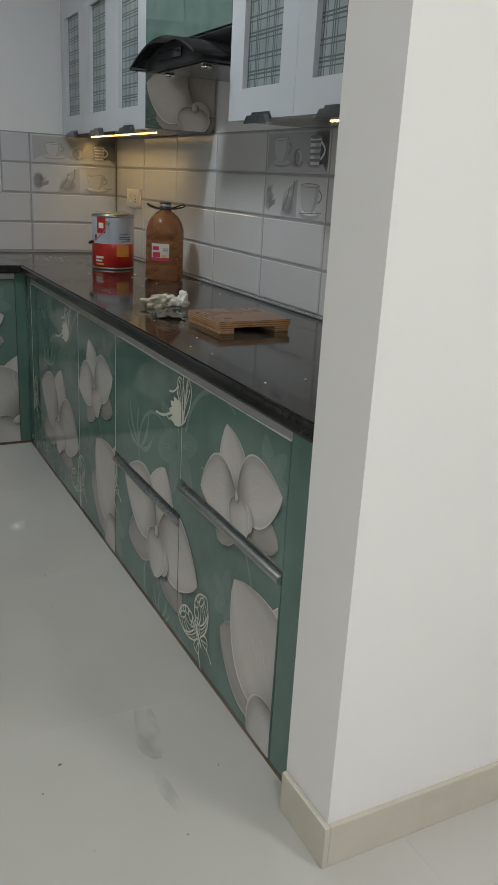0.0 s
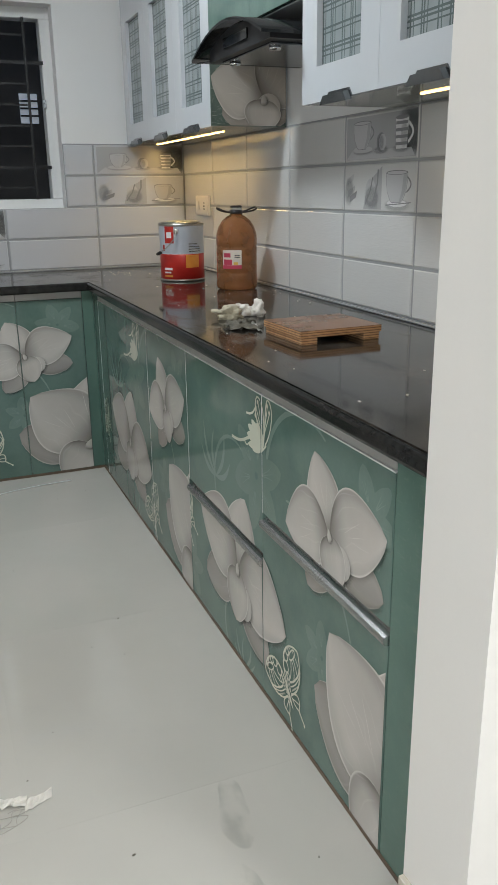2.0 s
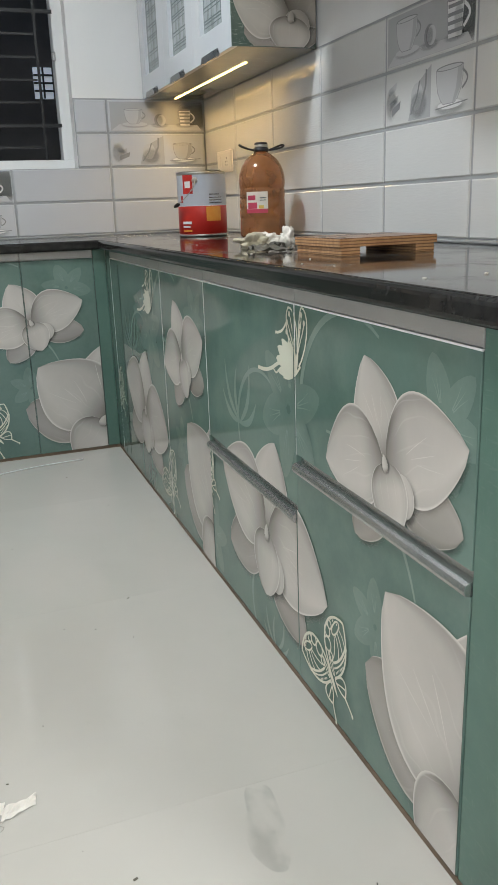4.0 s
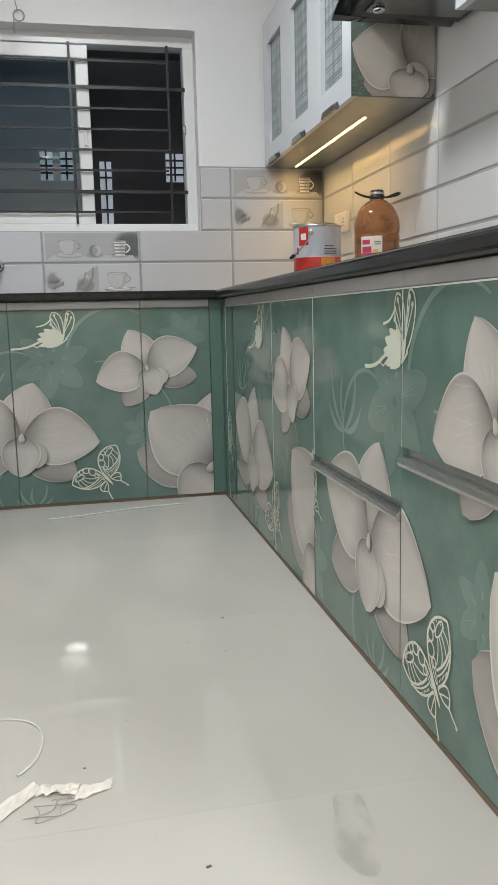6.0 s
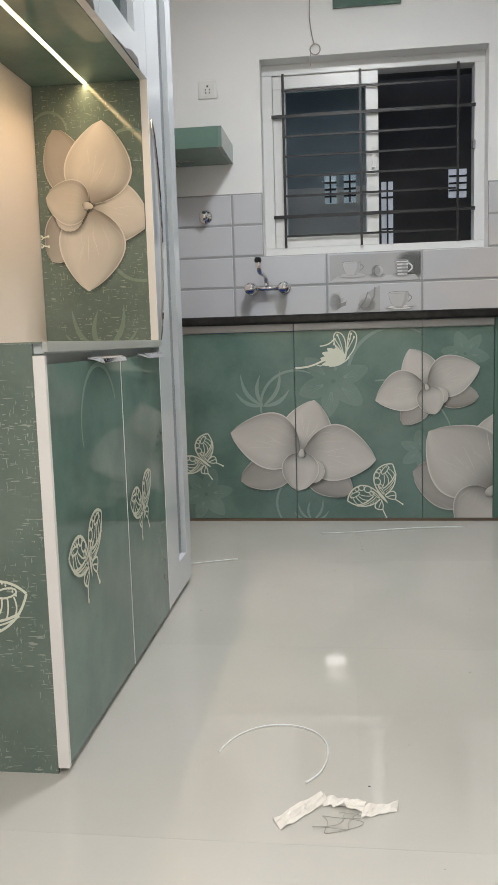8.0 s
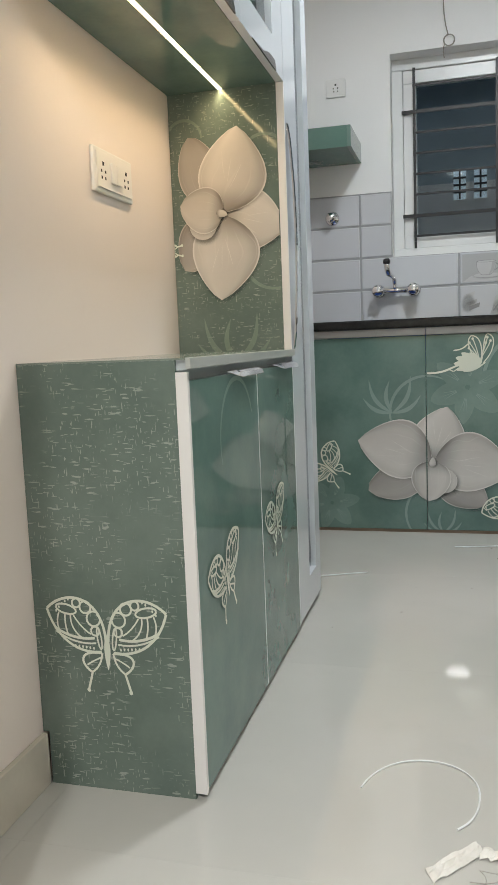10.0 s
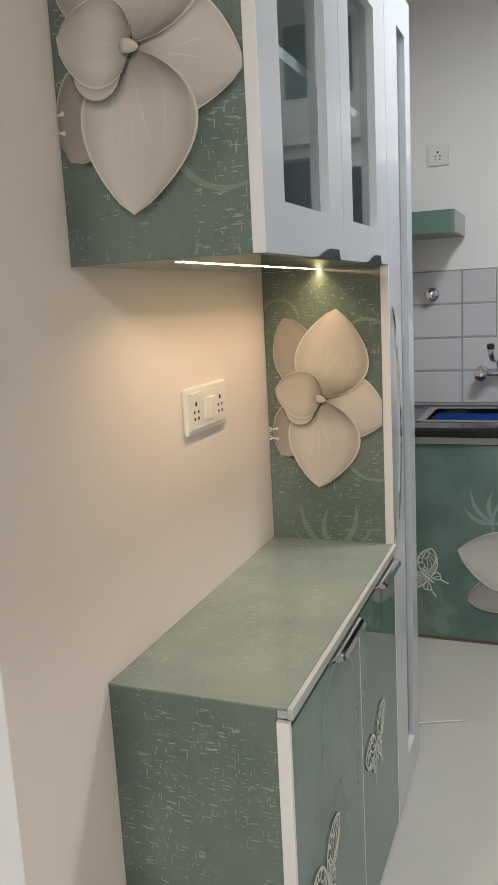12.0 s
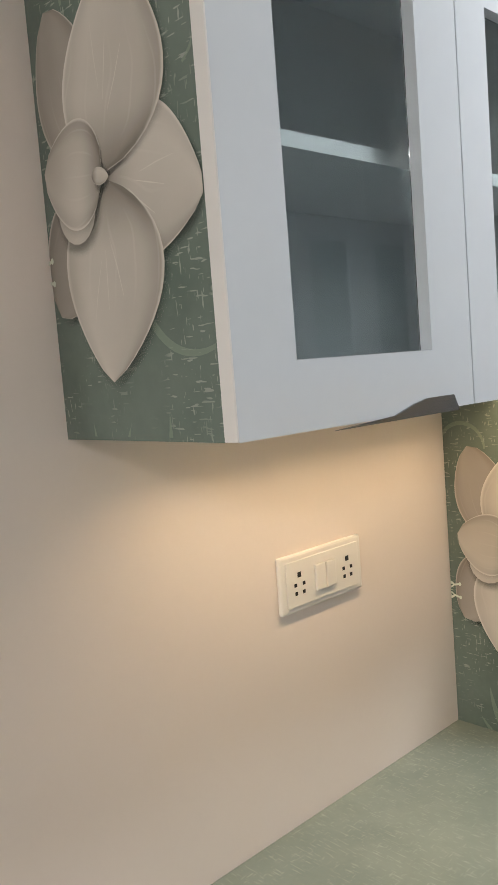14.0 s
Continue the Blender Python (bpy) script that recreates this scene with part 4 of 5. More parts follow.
def carcass(bm, x0, x1, y0, y1, z0, z1, t=0.016, open_side="w"):
    """An open box: back, sides, top and bottom, and one shelf."""
    xyz_box(bm, x0, x1, y0, y1, z0, z0 + t)
    xyz_box(bm, x0, x1, y0, y1, z1 - t, z1)
    xyz_box(bm, x0, x1, y0, y0 + t, z0 + t, z1 - t)
    xyz_box(bm, x0, x1, y1 - t, y1, z0 + t, z1 - t)
    if open_side == "w":
        xyz_box(bm, x1 - 0.006, x1, y0 + t, y1 - t, z0 + t, z1 - t)
    else:
        xyz_box(bm, x0, x0 + 0.006, y0 + t, y1 - t, z0 + t, z1 - t)
    zs = z0 + 0.305
    xyz_box(bm, x0 + 0.02, x1 - 0.02, y0 + t, y1 - t, zs, zs + 0.018)


M_UNDER = green_laminate("pale_underside", (0.28, 0.30, 0.27), (0.34, 0.36, 0.33), 0.4, 0.06)
for name_y, ys_, label in (((1.785, 3.008), (3.008, 2.60, 2.192, 1.785), "white wall unit with check-patterned glass doors"), ((3.772, 5.04), (5.04, 4.618, 4.195, 3.772), "white corner wall unit with check-patterned glass doors")):
    unit = thing("wall_cabinet", label, "wall cabinet", "white wall units")
    bm = bmesh.new()
    carcass(bm, UX + 0.021, XE + 0.006, name_y[0] + 0.002, name_y[1] - 0.002, UB + 0.006, UT)
    part("body", bm, M_WHITE, unit)
    for a, b in zip(ys_, ys_[1:]):
        glazed_door(UF, -a + G, -b - G, UB, UT, (-a + 0.088, -b - 0.088, UB + 0.088, UT - 0.11), unit, M_PLAID, (-a + 0.15, -b - 0.115))
    box_part("underside", (UX + 0.021, XE - 0.001, name_y[0] + 0.002, name_y[1] - 0.002, UB + 0.001, UB + 0.0055), M_UNDER, unit, "glossy pale green underside")
    if name_y[0] > 3:
        box_part("light_strip", (1.559, 1.567, 4.04, 5.01, UB - 0.002, UB + 0.0005), M_STRIP_E, unit, "glowing warm LED strip")
    else:
        box_part("light_strip", (1.571, 1.579, 1.95, 2.66, UB - 0.002, UB + 0.0005), M_STRIP_E, unit, "glowing warm LED strip")
    # printed side panel towards the hood
    if name_y[0] > 3:
        SF = Face((0, name_y[0] + 0.0015, 0), (1, 0, 0), (0, -1, 0))
        side = face_part("side_panel", SF, (UX + 0.001, XE - 0.001, UB + 0.001, UT, 0.0, 0.006), M_DASH, unit, "green side panel printed with an orchid")
        pr = Print()
        orchid(pr, (1.622, 1.582), (-0.205, 0.075), (0.15, 0.15), (-0.005, 0.24), (-0.012, -0.112), (-0.165, -0.055), (0.12, -0.03), 0.25)
        pr.put(SF, (UX + 0.003, XE - 0.003, UB + 0.003, UT), 0.0064, side, PRINT_MATS_W)

over = thing("hood_cabinet", "glossy green cabinet above the cooker hood", "wall cabinet")
face_part("body", UF, (-3.770, -3.010, 1.765, UT, -0.305, -0.02), M_CARCASS, over)
for a, b in ((3.770, 3.39), (3.39, 3.010)):
    face_part("door", UF, (-a + G, -b - G, 1.767, UT, -0.0195, 0.0), M_GREEN, over, bevel=0.001)

hood = thing("cooker_hood", "black curved-glass cooker hood between white wall units", "cooker hood")
bm = bmesh.new()
n = 20
top, low = [], []
for i in range(n + 1):
    f = i / n
    y = 3.036 + 0.60 * f
    z = 1.683 + 0.072 * (1 - (2 * f - 1) ** 2)
    top.append([bm.verts.new((x, y, z)) for x in (1.304, 1.708)])
    low.append([bm.verts.new((x, y, z - 0.008)) for x in (1.304, 1.708)])
for i in range(n):
    for rows, flip in ((top, 1), (low, -1)):
        q = (rows[i][0], rows[i][1], rows[i + 1][1], rows[i + 1][0])
        f = bm.faces.new(q[::flip])
        f.smooth = True
    for k in (0, 1):
        bm.faces.new((top[i][k], top[i + 1][k], low[i + 1][k], low[i][k]))
for i in (0, n):
    bm.faces.new((top[i][0], top[i][1], low[i][1], low[i][0]))
bmesh.ops.recalc_face_normals(bm, faces=bm.faces)
part("canopy", bm, M_HOOD, hood, "curved black glass canopy")
bm = bmesh.new()
a, b = [], []
for i in range(13):
    f = i / 12
    y = 3.07 + 0.50 * f
    z = 1.683 + 0.072 * (1 - (2 * (y - 3.036) / 0.60 - 1) ** 2) - 0.010
    a.append((y, z))
fr = [bm.verts.new((1.345, y, z)) for y, z in a] + [bm.verts.new((1.345, 3.57, 1.668)), bm.verts.new((1.345, 3.07, 1.668))]
bk = [bm.verts.new((1.70, v.co.y, v.co.z)) for v in fr]
bm.faces.new(fr)
bm.faces.new(bk[::-1])
for i in range(len(fr)):
    j = (i + 1) % len(fr)
    bm.faces.new((fr[i], bk[i], bk[j], fr[j]))
bmesh.ops.recalc_face_normals(bm, faces=bm.faces)
part("housing", bm, M_BLACK, hood, "black metal housing")
box_part("filter", (1.37, 1.68, 3.12, 3.52, 1.661, 1.6675), M_HANDLE, hood, "grey mesh grease filter", bevel=0.002)
box_part("control_panel", (1.3385, 1.3445, 3.23, 3.43, 1.69, 1.72), M_HOOD, hood, "glossy control strip", bevel=0.002)
for y in (3.16, 3.48):
    bm = bmesh.new()
    lathe(bm, (1.40, y, 1.6508), [(0, 0), (0.016, 0), (0.018, 0.004), (0.018, 0.01), (0, 0.01)], 20)
    part("lamp", bm, M_CHROME, hood)

# ---- west side: base cabinet, wall unit, tall unit ----
WX = -0.098
WF = Face((WX, 0, 0), (0, 1, 0), (1, 0, 0))
Y0, Y1, Y2 = 2.413, 3.256, 3.585
SP = Face((0, Y0, 0), (1, 0, 0), (0, -1, 0))
TP = Face((0, Y1, 0), (1, 0, 0), (0, -1, 0))


def side_print(c, butter=None, curls=True):
    pr = Print()
    if c:
        x, z = c
        swirl(pr, (x + 0.14, z - 0.12), 0.085, 150, 300, 0.010)
        swirl(pr, (x + 0.12, z + 0.13), 0.065, 210, -60, 0.009)
        swirl(pr, (x - 0.10, z + 0.20), 0.05, 0, 220, 0.008)
        spray(pr, (x + 0.02, z - 0.40), 0.15)
        spray(pr, (x + 0.15, z - 0.44), 0.10)
        orchid(pr, c, (0.049, 0.222), (-0.011, -0.229), (0.172, -0.050), (-0.118, 0.028), (-0.088, 0.205), (-0.112, -0.145), 0.208)
        butterfly(pr, (x - 0.15, z - 0.09), 0.10, 90, 0.8, lw=0.003)
    if butter:
        butterfly(pr, butter[0], butter[1], 0, 1.0, lw=0.0034)
    return pr


base = thing("low_cabinet", "low green cabinet with pale top, printed with cream butterflies", "cabinet")
bm = bmesh.new()
xyz_box(bm, XW + 0.013, WX - 0.021, Y0 + 0.002, Y1 - 0.001, 0.0, 0.767)
part("body", bm, M_CARCASS, base)
bm = bmesh.new()
add_box(bm, SP, XW + 0.0135, WX - 0.0205, 0.0, 0.102, -0.0015, 0.006)
add_box(bm, SP, XW + 0.001, WX - 0.0205, 0.102, 0.7853, -0.0015, 0.006)
side = part("side_panel", bm, M_DASH, base, "green woven-pattern side panel")
side_print(None, ((-0.273, 0.271), 0.240)).put(SP, (XW, WX - 0.02, 0.02, 0.76), 0.0064, side, PRINT_MATS_W)
bm = bmesh.new()
add_box(bm, SP, WX - 0.0198, WX + 0.002, 0.012, 0.765, -0.002, 0.008, 0.001)
part("edge_strip", bm, M_EDGE, base, "white edge strip")
box_part("top_core", (XW + 0.001, WX - 0.002, Y0 + 0.002, Y1 - 0.001, 0.7675, 0.7852), M_CARCASS, base)
box_part("top", (XW + 0.001, WX - 0.002, Y0 - 0.0065, Y1 - 0.001, 0.7855, 0.7885), M_TOP, base, "pale green laminate top")
box_part("top_edge", (WX - 0.0015, WX + 0.008, Y0 - 0.0065, Y1 - 0.001, 0.7705, 0.7887), M_TOPEDGE, base, "pale grey front edge", bevel=0.001)
pw = Print()
butterfly(pw, (2.578, 0.352), 0.205, 13, 1.05, lw=0.004)
butterfly(pw, (3.003, 0.368), 0.20, 13, 1.05, lw=0.004)
swirl(pw, (2.70, 0.62), 0.12, 20, 200, 0.01)
for y0, y1 in ((Y0 + 0.004, 2.870), (2.873, Y1 - 0.002)):
    d = face_part("door", WF, (y0, y1, 0.014, 0.750, -0.0195, 0.0), M_GREEN, base, bevel=0.001)
    pw.put(WF, (y0, y1, 0.02, 0.75), 0.0004, d, PRINT_MATS)
    face_part("edge_band", WF, (y1 - 0.0016, y1 + 0.0012, 0.016, 0.749, -0.016, 0.0006), M_PVC, d)
    lip = ((-0.012, 0.7562), (0.004, 0.7575), (0.010, 0.7555), (0.0115, 0.7562), (0.0165, 0.7520), (0.018, 0.7522), (0.022, 0.7440), (0.020, 0.7425), (0.0155, 0.7490), (0.009, 0.7530), (0.003, 0.7545), (-0.012, 0.7540))
    bm = bmesh.new()
    rings = []
    for u, k in ((y1 - 0.235, 0.12), (y1 - 0.215, 0.45), (y1 - 0.195, 0.88), (y1 - 0.185, 1.0), (y1 - 0.020, 1.0), (y1 - 0.016, 0.9)):
        rings.append([bm.verts.new(WF.p(u, 0.7562 + (v - 0.7562) * (k if w > 0 else 1.0), w * (k if w > 0 else 1.0))) for w, v in lip])
    for a, b in zip(rings, rings[1:]):
        for q in range(len(lip)):
            bm.faces.new((a[q], a[(q + 1) % len(lip)], b[(q + 1) % len(lip)], b[q]))
    bm.faces.new(rings[0])
    bm.faces.new(rings[-1][::-1])
    bmesh.ops.recalc_face_normals(bm, faces=bm.faces)
    part("handle", bm, M_CHROME, d, "chrome edge pull")

upper = thing("wall_cabinet", "white wall unit with glass doors and orchid-printed green side", "wall cabinet", "white wall units")
WB = 1.480
bm = bmesh.new()
carcass(bm, XW + 0.001, WX - 0.021, Y0 + 0.002, Y1 - 0.001, WB, UT, open_side="e")
part("body", bm, M_CARCASS, upper)
box_part("underside", (XW + 0.001, WX - 0.021, Y0 + 0.002, Y1 - 0.001, WB - 0.0045, WB - 0.0005), M_GREEN, upper, "glossy green underside")
sd = face_part("side_panel", SP, (XW + 0.001, WX - 0.0205, WB - 0.0045, UT, -0.0015, 0.006), M_DASH, upper, "green woven side panel printed with an orchid")
side_print((-0.289, 1.772)).put(SP, (XW + 0.002, WX - 0.022, WB, UT), 0.0064, sd, PRINT_MATS_W)
bm = bmesh.new()
add_box(bm, SP, WX - 0.0198, WX - 0.0002, WB - 0.004, UT, -0.002, 0.008, 0.001)
part("edge_strip", bm, M_EDGE, upper, "pale door edge")
box_part("light_strip", (-0.273, -0.263, 2.475, 3.250, WB - 0.0054, WB - 0.0046), M_STRIP, upper, "glowing warm LED strip")
for y0, y1, g, h in ((Y0 - 0.006, 2.839, (2.497, 2.747), (2.545, 2.797, 1)), (2.842, Y1 - 0.002, (2.916, 3.142), (2.93, 3.16, 1))):
    glazed_door(WF, y0, y1, WB - 0.004, UT, (g[0], g[1], 1.552, 2.005), upper, M_GLASS, h)

tall = thing("tall_cabinet", "tall white unit with narrow glass strip and long pull", "tall cabinet")
bm = bmesh.new()
carcass(bm, XW + 0.001, WX - 0.021, Y1 + 0.002, Y2, 0.012, UT, open_side="e")
part("body", bm, M_WHITE, tall)
sd = face_part("side_panel", TP, (XW + 0.001, WX - 0.0205, 0.7885, WB - 0.005, -0.0015, 0.004), M_DASH, tall, "green woven side panel printed with an orchid")
side_print((-0.276, 1.157)).put(TP, (XW + 0.002, WX - 0.022, 0.789, WB - 0.006), 0.0044, sd, PRINT_MATS_W)
face_part("edge_strip", TP, (WX - 0.0198, WX - 0.0002, 0.7885, WB - 0.005, -0.001, 0.004), M_EDGE, tall, "white edge strip")
door = glazed_door(WF, Y1 + 0.001, Y2, 0.02, UT, (3.405, 3.513, 0.115, 2.045), tall, M_GLASS)
bm = bmesh.new()
pts = [(3.274 + 0.012 * math.sin(k / 16 * math.pi), 0.79 + 0.585 * k / 16, 0.004 + 0.013 * math.sin(k / 16 * math.pi) ** 0.6) for k in range(17)]
for (u0, v0, w0), (u1, v1, w1) in zip(pts, pts[1:]):
    vs = [bm.verts.new(WF.p(u, v, w)) for u, v, w in ((u0 - 0.008, v0, w0), (u0 + 0.008, v0, w0), (u1 + 0.008, v1, w1), (u1 - 0.008, v1, w1), (u0 - 0.008, v0, w0 - 0.004), (u0 + 0.008, v0, w0 - 0.004), (u1 + 0.008, v1, w1 - 0.004), (u1 - 0.008, v1, w1 - 0.004))]
    for q in ((0, 1, 2, 3), (7, 6, 5, 4), (0, 3, 7, 4), (1, 5, 6, 2)):
        bm.faces.new([vs[i] for i in q])
bmesh.ops.remove_doubles(bm, verts=bm.verts, dist=0.0002)
part("handle", bm, M_CHROME, door, "long curved chrome pull")

# shelf, valve and taps, sockets, hanging wire
shelf = thing("wall_shelf", "small thick green wall shelf on the white wall", "shelf")
box_part("board", (XW + 0.001, -0.135, 4.70, YN + 0.006, 1.635, 1.725), M_SOFT, shelf, bevel=0.001)
box_part("end_cap", (-0.1348, -0.118, 4.70, YN + 0.006, 1.635, 1.725), M_GHOST, shelf, "pale green end board", bevel=0.001)
loft = thing("loft_panel", "green glossy panel high on the white wall", "panel")
box_part("panel_board", (0.375, 0.69, YN - 0.012, YN + 0.007, 2.31, CEIL - 0.02), M_GREEN, loft, bevel=0.001)


def turned(bm, base, axis, profile, seg=24):
    """Turned profile (radius, distance) along an axis."""
    b2 = bmesh.new()
    lathe(b2, (0, 0, 0), profile, seg)
    q = Vector((0, 0, 1)).rotation_difference(Vector(axis)).to_matrix().to_4x4()
    bmesh.ops.transform(b2, matrix=Matrix.Translation(base) @ q, verts=b2.verts)
    me = bpy.data.meshes.new("turned")
    b2.to_mesh(me)
    b2.free()
    bm.from_mesh(me)
    bpy.data.meshes.remove(me)


valve = thing("angle_valve", "round chrome stop valve on grey tiles", "valve")
bm = bmesh.new()
turned(bm, (-0.262, YN - 0.001, 1.388), (0, -1, 0), [(0, 0), (0.034, 0), (0.034, 0.003), (0.026, 0.010), (0.014, 0.013), (0.014, 0.035), (0.021, 0.037), (0.023, 0.05), (0.020, 0.062), (0, 0.064)])
part("valve_body", bm, M_CHROME, valve, smooth=True)
tap = thing("wall_mixer_tap", "chrome wall mixer tap with two knobs and spout", "tap")
for x in (-0.043, 0.120):
    bm = bmesh.new()
    turned(bm, (x, YN - 0.001, 1.030), (0, -1, 0), [(0, 0), (0.032, 0), (0.032, 0.004), (0.024, 0.010), (0.016, 0.014), (0.016, 0.055), (0.027, 0.058), (0.030, 0.07), (0.028, 0.09), (0.018, 0.098), (0, 0.1)])
    part("knob", bm, M_CHROME, tap, smooth=True)
bm = bmesh.new()
tube(bm, [(-0.043, YN - 0.045, 1.030), (0.120, YN - 0.045, 1.030)], 0.013, 14)
part("bridge", bm, M_CHROME, tap)
bm = bmesh.new()
tube(bm, bezier((0.035, YN - 0.045, 1.03), (0.035, YN - 0.045, 1.09), (0.03, YN - 0.06, 1.09), (0.015, YN - 0.12, 1.10), 10), 0.011, 12)
tube(bm, bezier((0.015, YN - 0.12, 1.10), (0.01, YN - 0.14, 1.105), (0.008, YN - 0.145, 1.12), (0.006, YN - 0.145, 1.15), 8), 0.013, 12)
part("spout", bm, M_CHROME, tap)
bm = bmesh.new()
turned(bm, (0.006, YN - 0.145, 1.148), (0, 0, 1), [(0, 0), (0.016, 0), (0.017, 0.012), (0.013, 0.022), (0, 0.024)])
part("nozzle", bm, M_BLACK, tap, "dark plastic nozzle")


def socket_plate(name, face, u0, u1, v0, v1, mat, label, gangs):
    s = thing(name, label, "socket")
    face_part("plate", face, (u0, u1, v0, v1, 0.0, 0.010), mat, s, bevel=0.004)
    face_part("inner_plate", face, (u0 + 0.012, u1 - 0.012, v0 + 0.010, v1 - 0.010, 0.0102, 0.0125), mat, s, bevel=0.001)
    for kind_, cu in gangs:
        cv = (v0 + v1) / 2
        if kind_ == "switch":
            face_part("switch", face, (cu - 0.012, cu + 0.012, cv - 0.022, cv + 0.022, 0.0126, 0.018), mat, s, bevel=0.002)
        else:
            for du, dv, r in ((0, 0.014, 0.0042), (-0.010, -0.002, 0.003), (0.010, -0.002, 0.003), (-0.009, -0.016, 0.003), (0.009, -0.016, 0.003)):
                # flat black squares on the plate paint the shade inside the holes
                face_part("pin_hole", face, (cu + du - r, cu + du + r, cv + dv - r, cv + dv + r, 0.0126, 0.0130), M_DARK, s)
    return s


WW = Face((XW, 0, 0), (0, 1, 0), (1, 0, 0))
NW = Face((0, YN + 0.008, 0), (1, 0, 0), (0, -1, 0))
EW = Face((XE, 0, 0), (0, -1, 0), (-1, 0, 0))
socket_plate("wall_socket", WW, 2.755, 2.960, 1.146, 1.242, M_PLASTIC, "ivory double socket with two switches on cream wall", (("pins", 2.797), ("switch", 2.845), ("switch", 2.871), ("pins", 2.918)))
socket_plate("wall_socket", NW, -0.278, -0.184, 1.945, 2.030, M_PLASTIC_W, "white single socket high on the wall", (("pins", -0.231),))
socket_plate("wall_socket", EW, -4.85, -4.65, 1.145, 1.24, M_PLASTIC, "ivory switch plate on the tiles", (("switch", -4.79), ("pins", -4.71)))
wire = thing("hanging_wire", "thin grey wire ending in a loop, hanging above window", "wire")
bm = bmesh.new()
yw = YN - 0.004
tube(bm, bezier((0.30, yw, CEIL - 0.001), (0.29, yw - 0.01, 2.45), (0.24, yw - 0.02, 2.32), (0.285, yw, 2.16), 16), 0.0025, 6)
tube(bm, [(0.290 + 0.024 * math.cos(a / 16 * 2 * math.pi + 1.6), yw - 0.003, 2.133 + 0.024 * math.sin(a / 16 * 2 * math.pi + 1.6)) for a in range(18)], 0.003, 6)
tube(bm, bezier((0.27, yw, 2.12), (0.262, yw, 2.10), (0.262, yw, 2.08), (0.268, yw, 2.06), 6), 0.0022, 6)
part("cable", bm, M_TWINE, wire)

for cx, cy, s in ((0.5, 3.45, 0.165), (0.265, -0.24, 0.115), (1.94, 0.05, 0.22)):
    lamp = thing("ceiling_light", "square flat white ceiling light, lit", "ceiling light")
    bm = bmesh.new()
    for b in ((cx - s, cx + s, cy - s, cy - s + 0.012), (cx - s, cx + s, cy + s - 0.012, cy + s), (cx - s, cx - s + 0.012, cy - s + 0.012, cy + s - 0.012), (cx + s - 0.012, cx + s, cy - s + 0.012, cy + s - 0.012)):
        xyz_box(bm, *b, CEIL - 0.03, CEIL - 0.0005)
    part("frame", bm, M_PVC, lamp)
    box_part("diffuser", (cx - s + 0.0125, cx + s - 0.0125, cy - s + 0.0125, cy + s - 0.0125, CEIL - 0.026, CEIL - 0.001), glow("lamp_diffuser", (1.0, 0.97, 0.93), 8.0), lamp, "glowing diffuser")

# ---- things on the worktop ----
ZC = 0.8822
can = thing("paint_can", "used paint tin, white and blue over red, lid ajar", "paint can")
M_CANW = surface("tin_white_print", (0.60, 0.64, 0.72), (0.70, 0.73, 0.79), 0.3, scale=9)
M_CANR = surface("tin_red_print", (0.40, 0.015, 0.012), (0.52, 0.03, 0.02), 0.3, scale=12)
M_CANO = surface("tin_orange_print", (0.62, 0.20, 0.03), (0.72, 0.33, 0.06), 0.3, scale=20)
M_TIN = surface("tin_metal", (0.42, 0.42, 0.40), (0.55, 0.54, 0.50), 0.3, 1.0)
C = (1.462, 4.335)
R = 0.098
bm = bmesh.new()
lathe(bm, (*C, ZC), [(0, 0), (R - 0.002, 0), (R + 0.001, 0.003), (R + 0.001, 0.007), (R - 0.002, 0.010), (R, 0.012), (R, 0.082), (R, 0.083), (R, 0.118), (R - 0.001, 0.12), (R, 0.122), (R, 0.236), (R + 0.002, 0.240), (R + 0.002, 0.246), (R - 0.006, 0.248), (R - 0.008, 0.240), (0, 0.238)], 56, mats=[3, 3, 3, 3, 1, 1, 1, 1, 0, 0, 0, 3, 3, 3, 3, 3])
part("body", bm, [M_CANW, M_CANR, M_CANO, M_TIN], can)


def curved_patch(bm, c, r, z0, z1, a0, a1, mat=0, n=8):
    vs = [[bm.verts.new((c[0] + r * math.cos(radians(a0 + (a1 - a0) * i / n)), c[1] + r * math.sin(radians(a0 + (a1 - a0) * i / n)), z)) for z in (z0, z1)] for i in range(n + 1)]
    for a, b in zip(vs, vs[1:]):
        f = bm.faces.new((a[0], b[0], b[1], a[1]))
        f.smooth, f.material_index = True, mat


for z0, z1, a0, a1, m in ((0.165, 0.236, 205, 232, M_CANR), (0.187, 0.212, 211, 226, M_PLASTIC_W), (0.132, 0.158, 196, 203, M_CANR), (0.02, 0.028, 200, 226, M_CANO), (0.036, 0.043, 200, 222, M_PLASTIC_W), (0.05, 0.06, 200, 226, M_PLASTIC_W), (0.06, 0.115, 262, 300, M_CANO), (0.148, 0.151, 270, 305, M_HANDLE), (0.138, 0.141, 270, 305, M_HANDLE), (0.128, 0.131, 270, 305, M_HANDLE), (0.16, 0.163, 270, 296, M_HANDLE)):
    bm = bmesh.new()
    curved_patch(bm, C, R + 0.0006 + (0.0004 if m is M_PLASTIC_W else 0), ZC + z0, ZC + z1, a0, a1)
    part("label_mark", bm, m, can)
bm = bmesh.new()
ang = radians(238)
tube(bm, bezier((C[0] + R * math.cos(ang), C[1] + R * math.sin(ang), ZC + 0.215), (C[0] - 0.06, C[1] - 0.125, ZC + 0.19), (C[0] - 0.10, C[1] - 0.09, ZC + 0.14), (C[0] - 0.118, C[1] - 0.04, ZC + 0.125), 14), 0.002, 6)
part("wire_handle", bm, M_TIN, can)
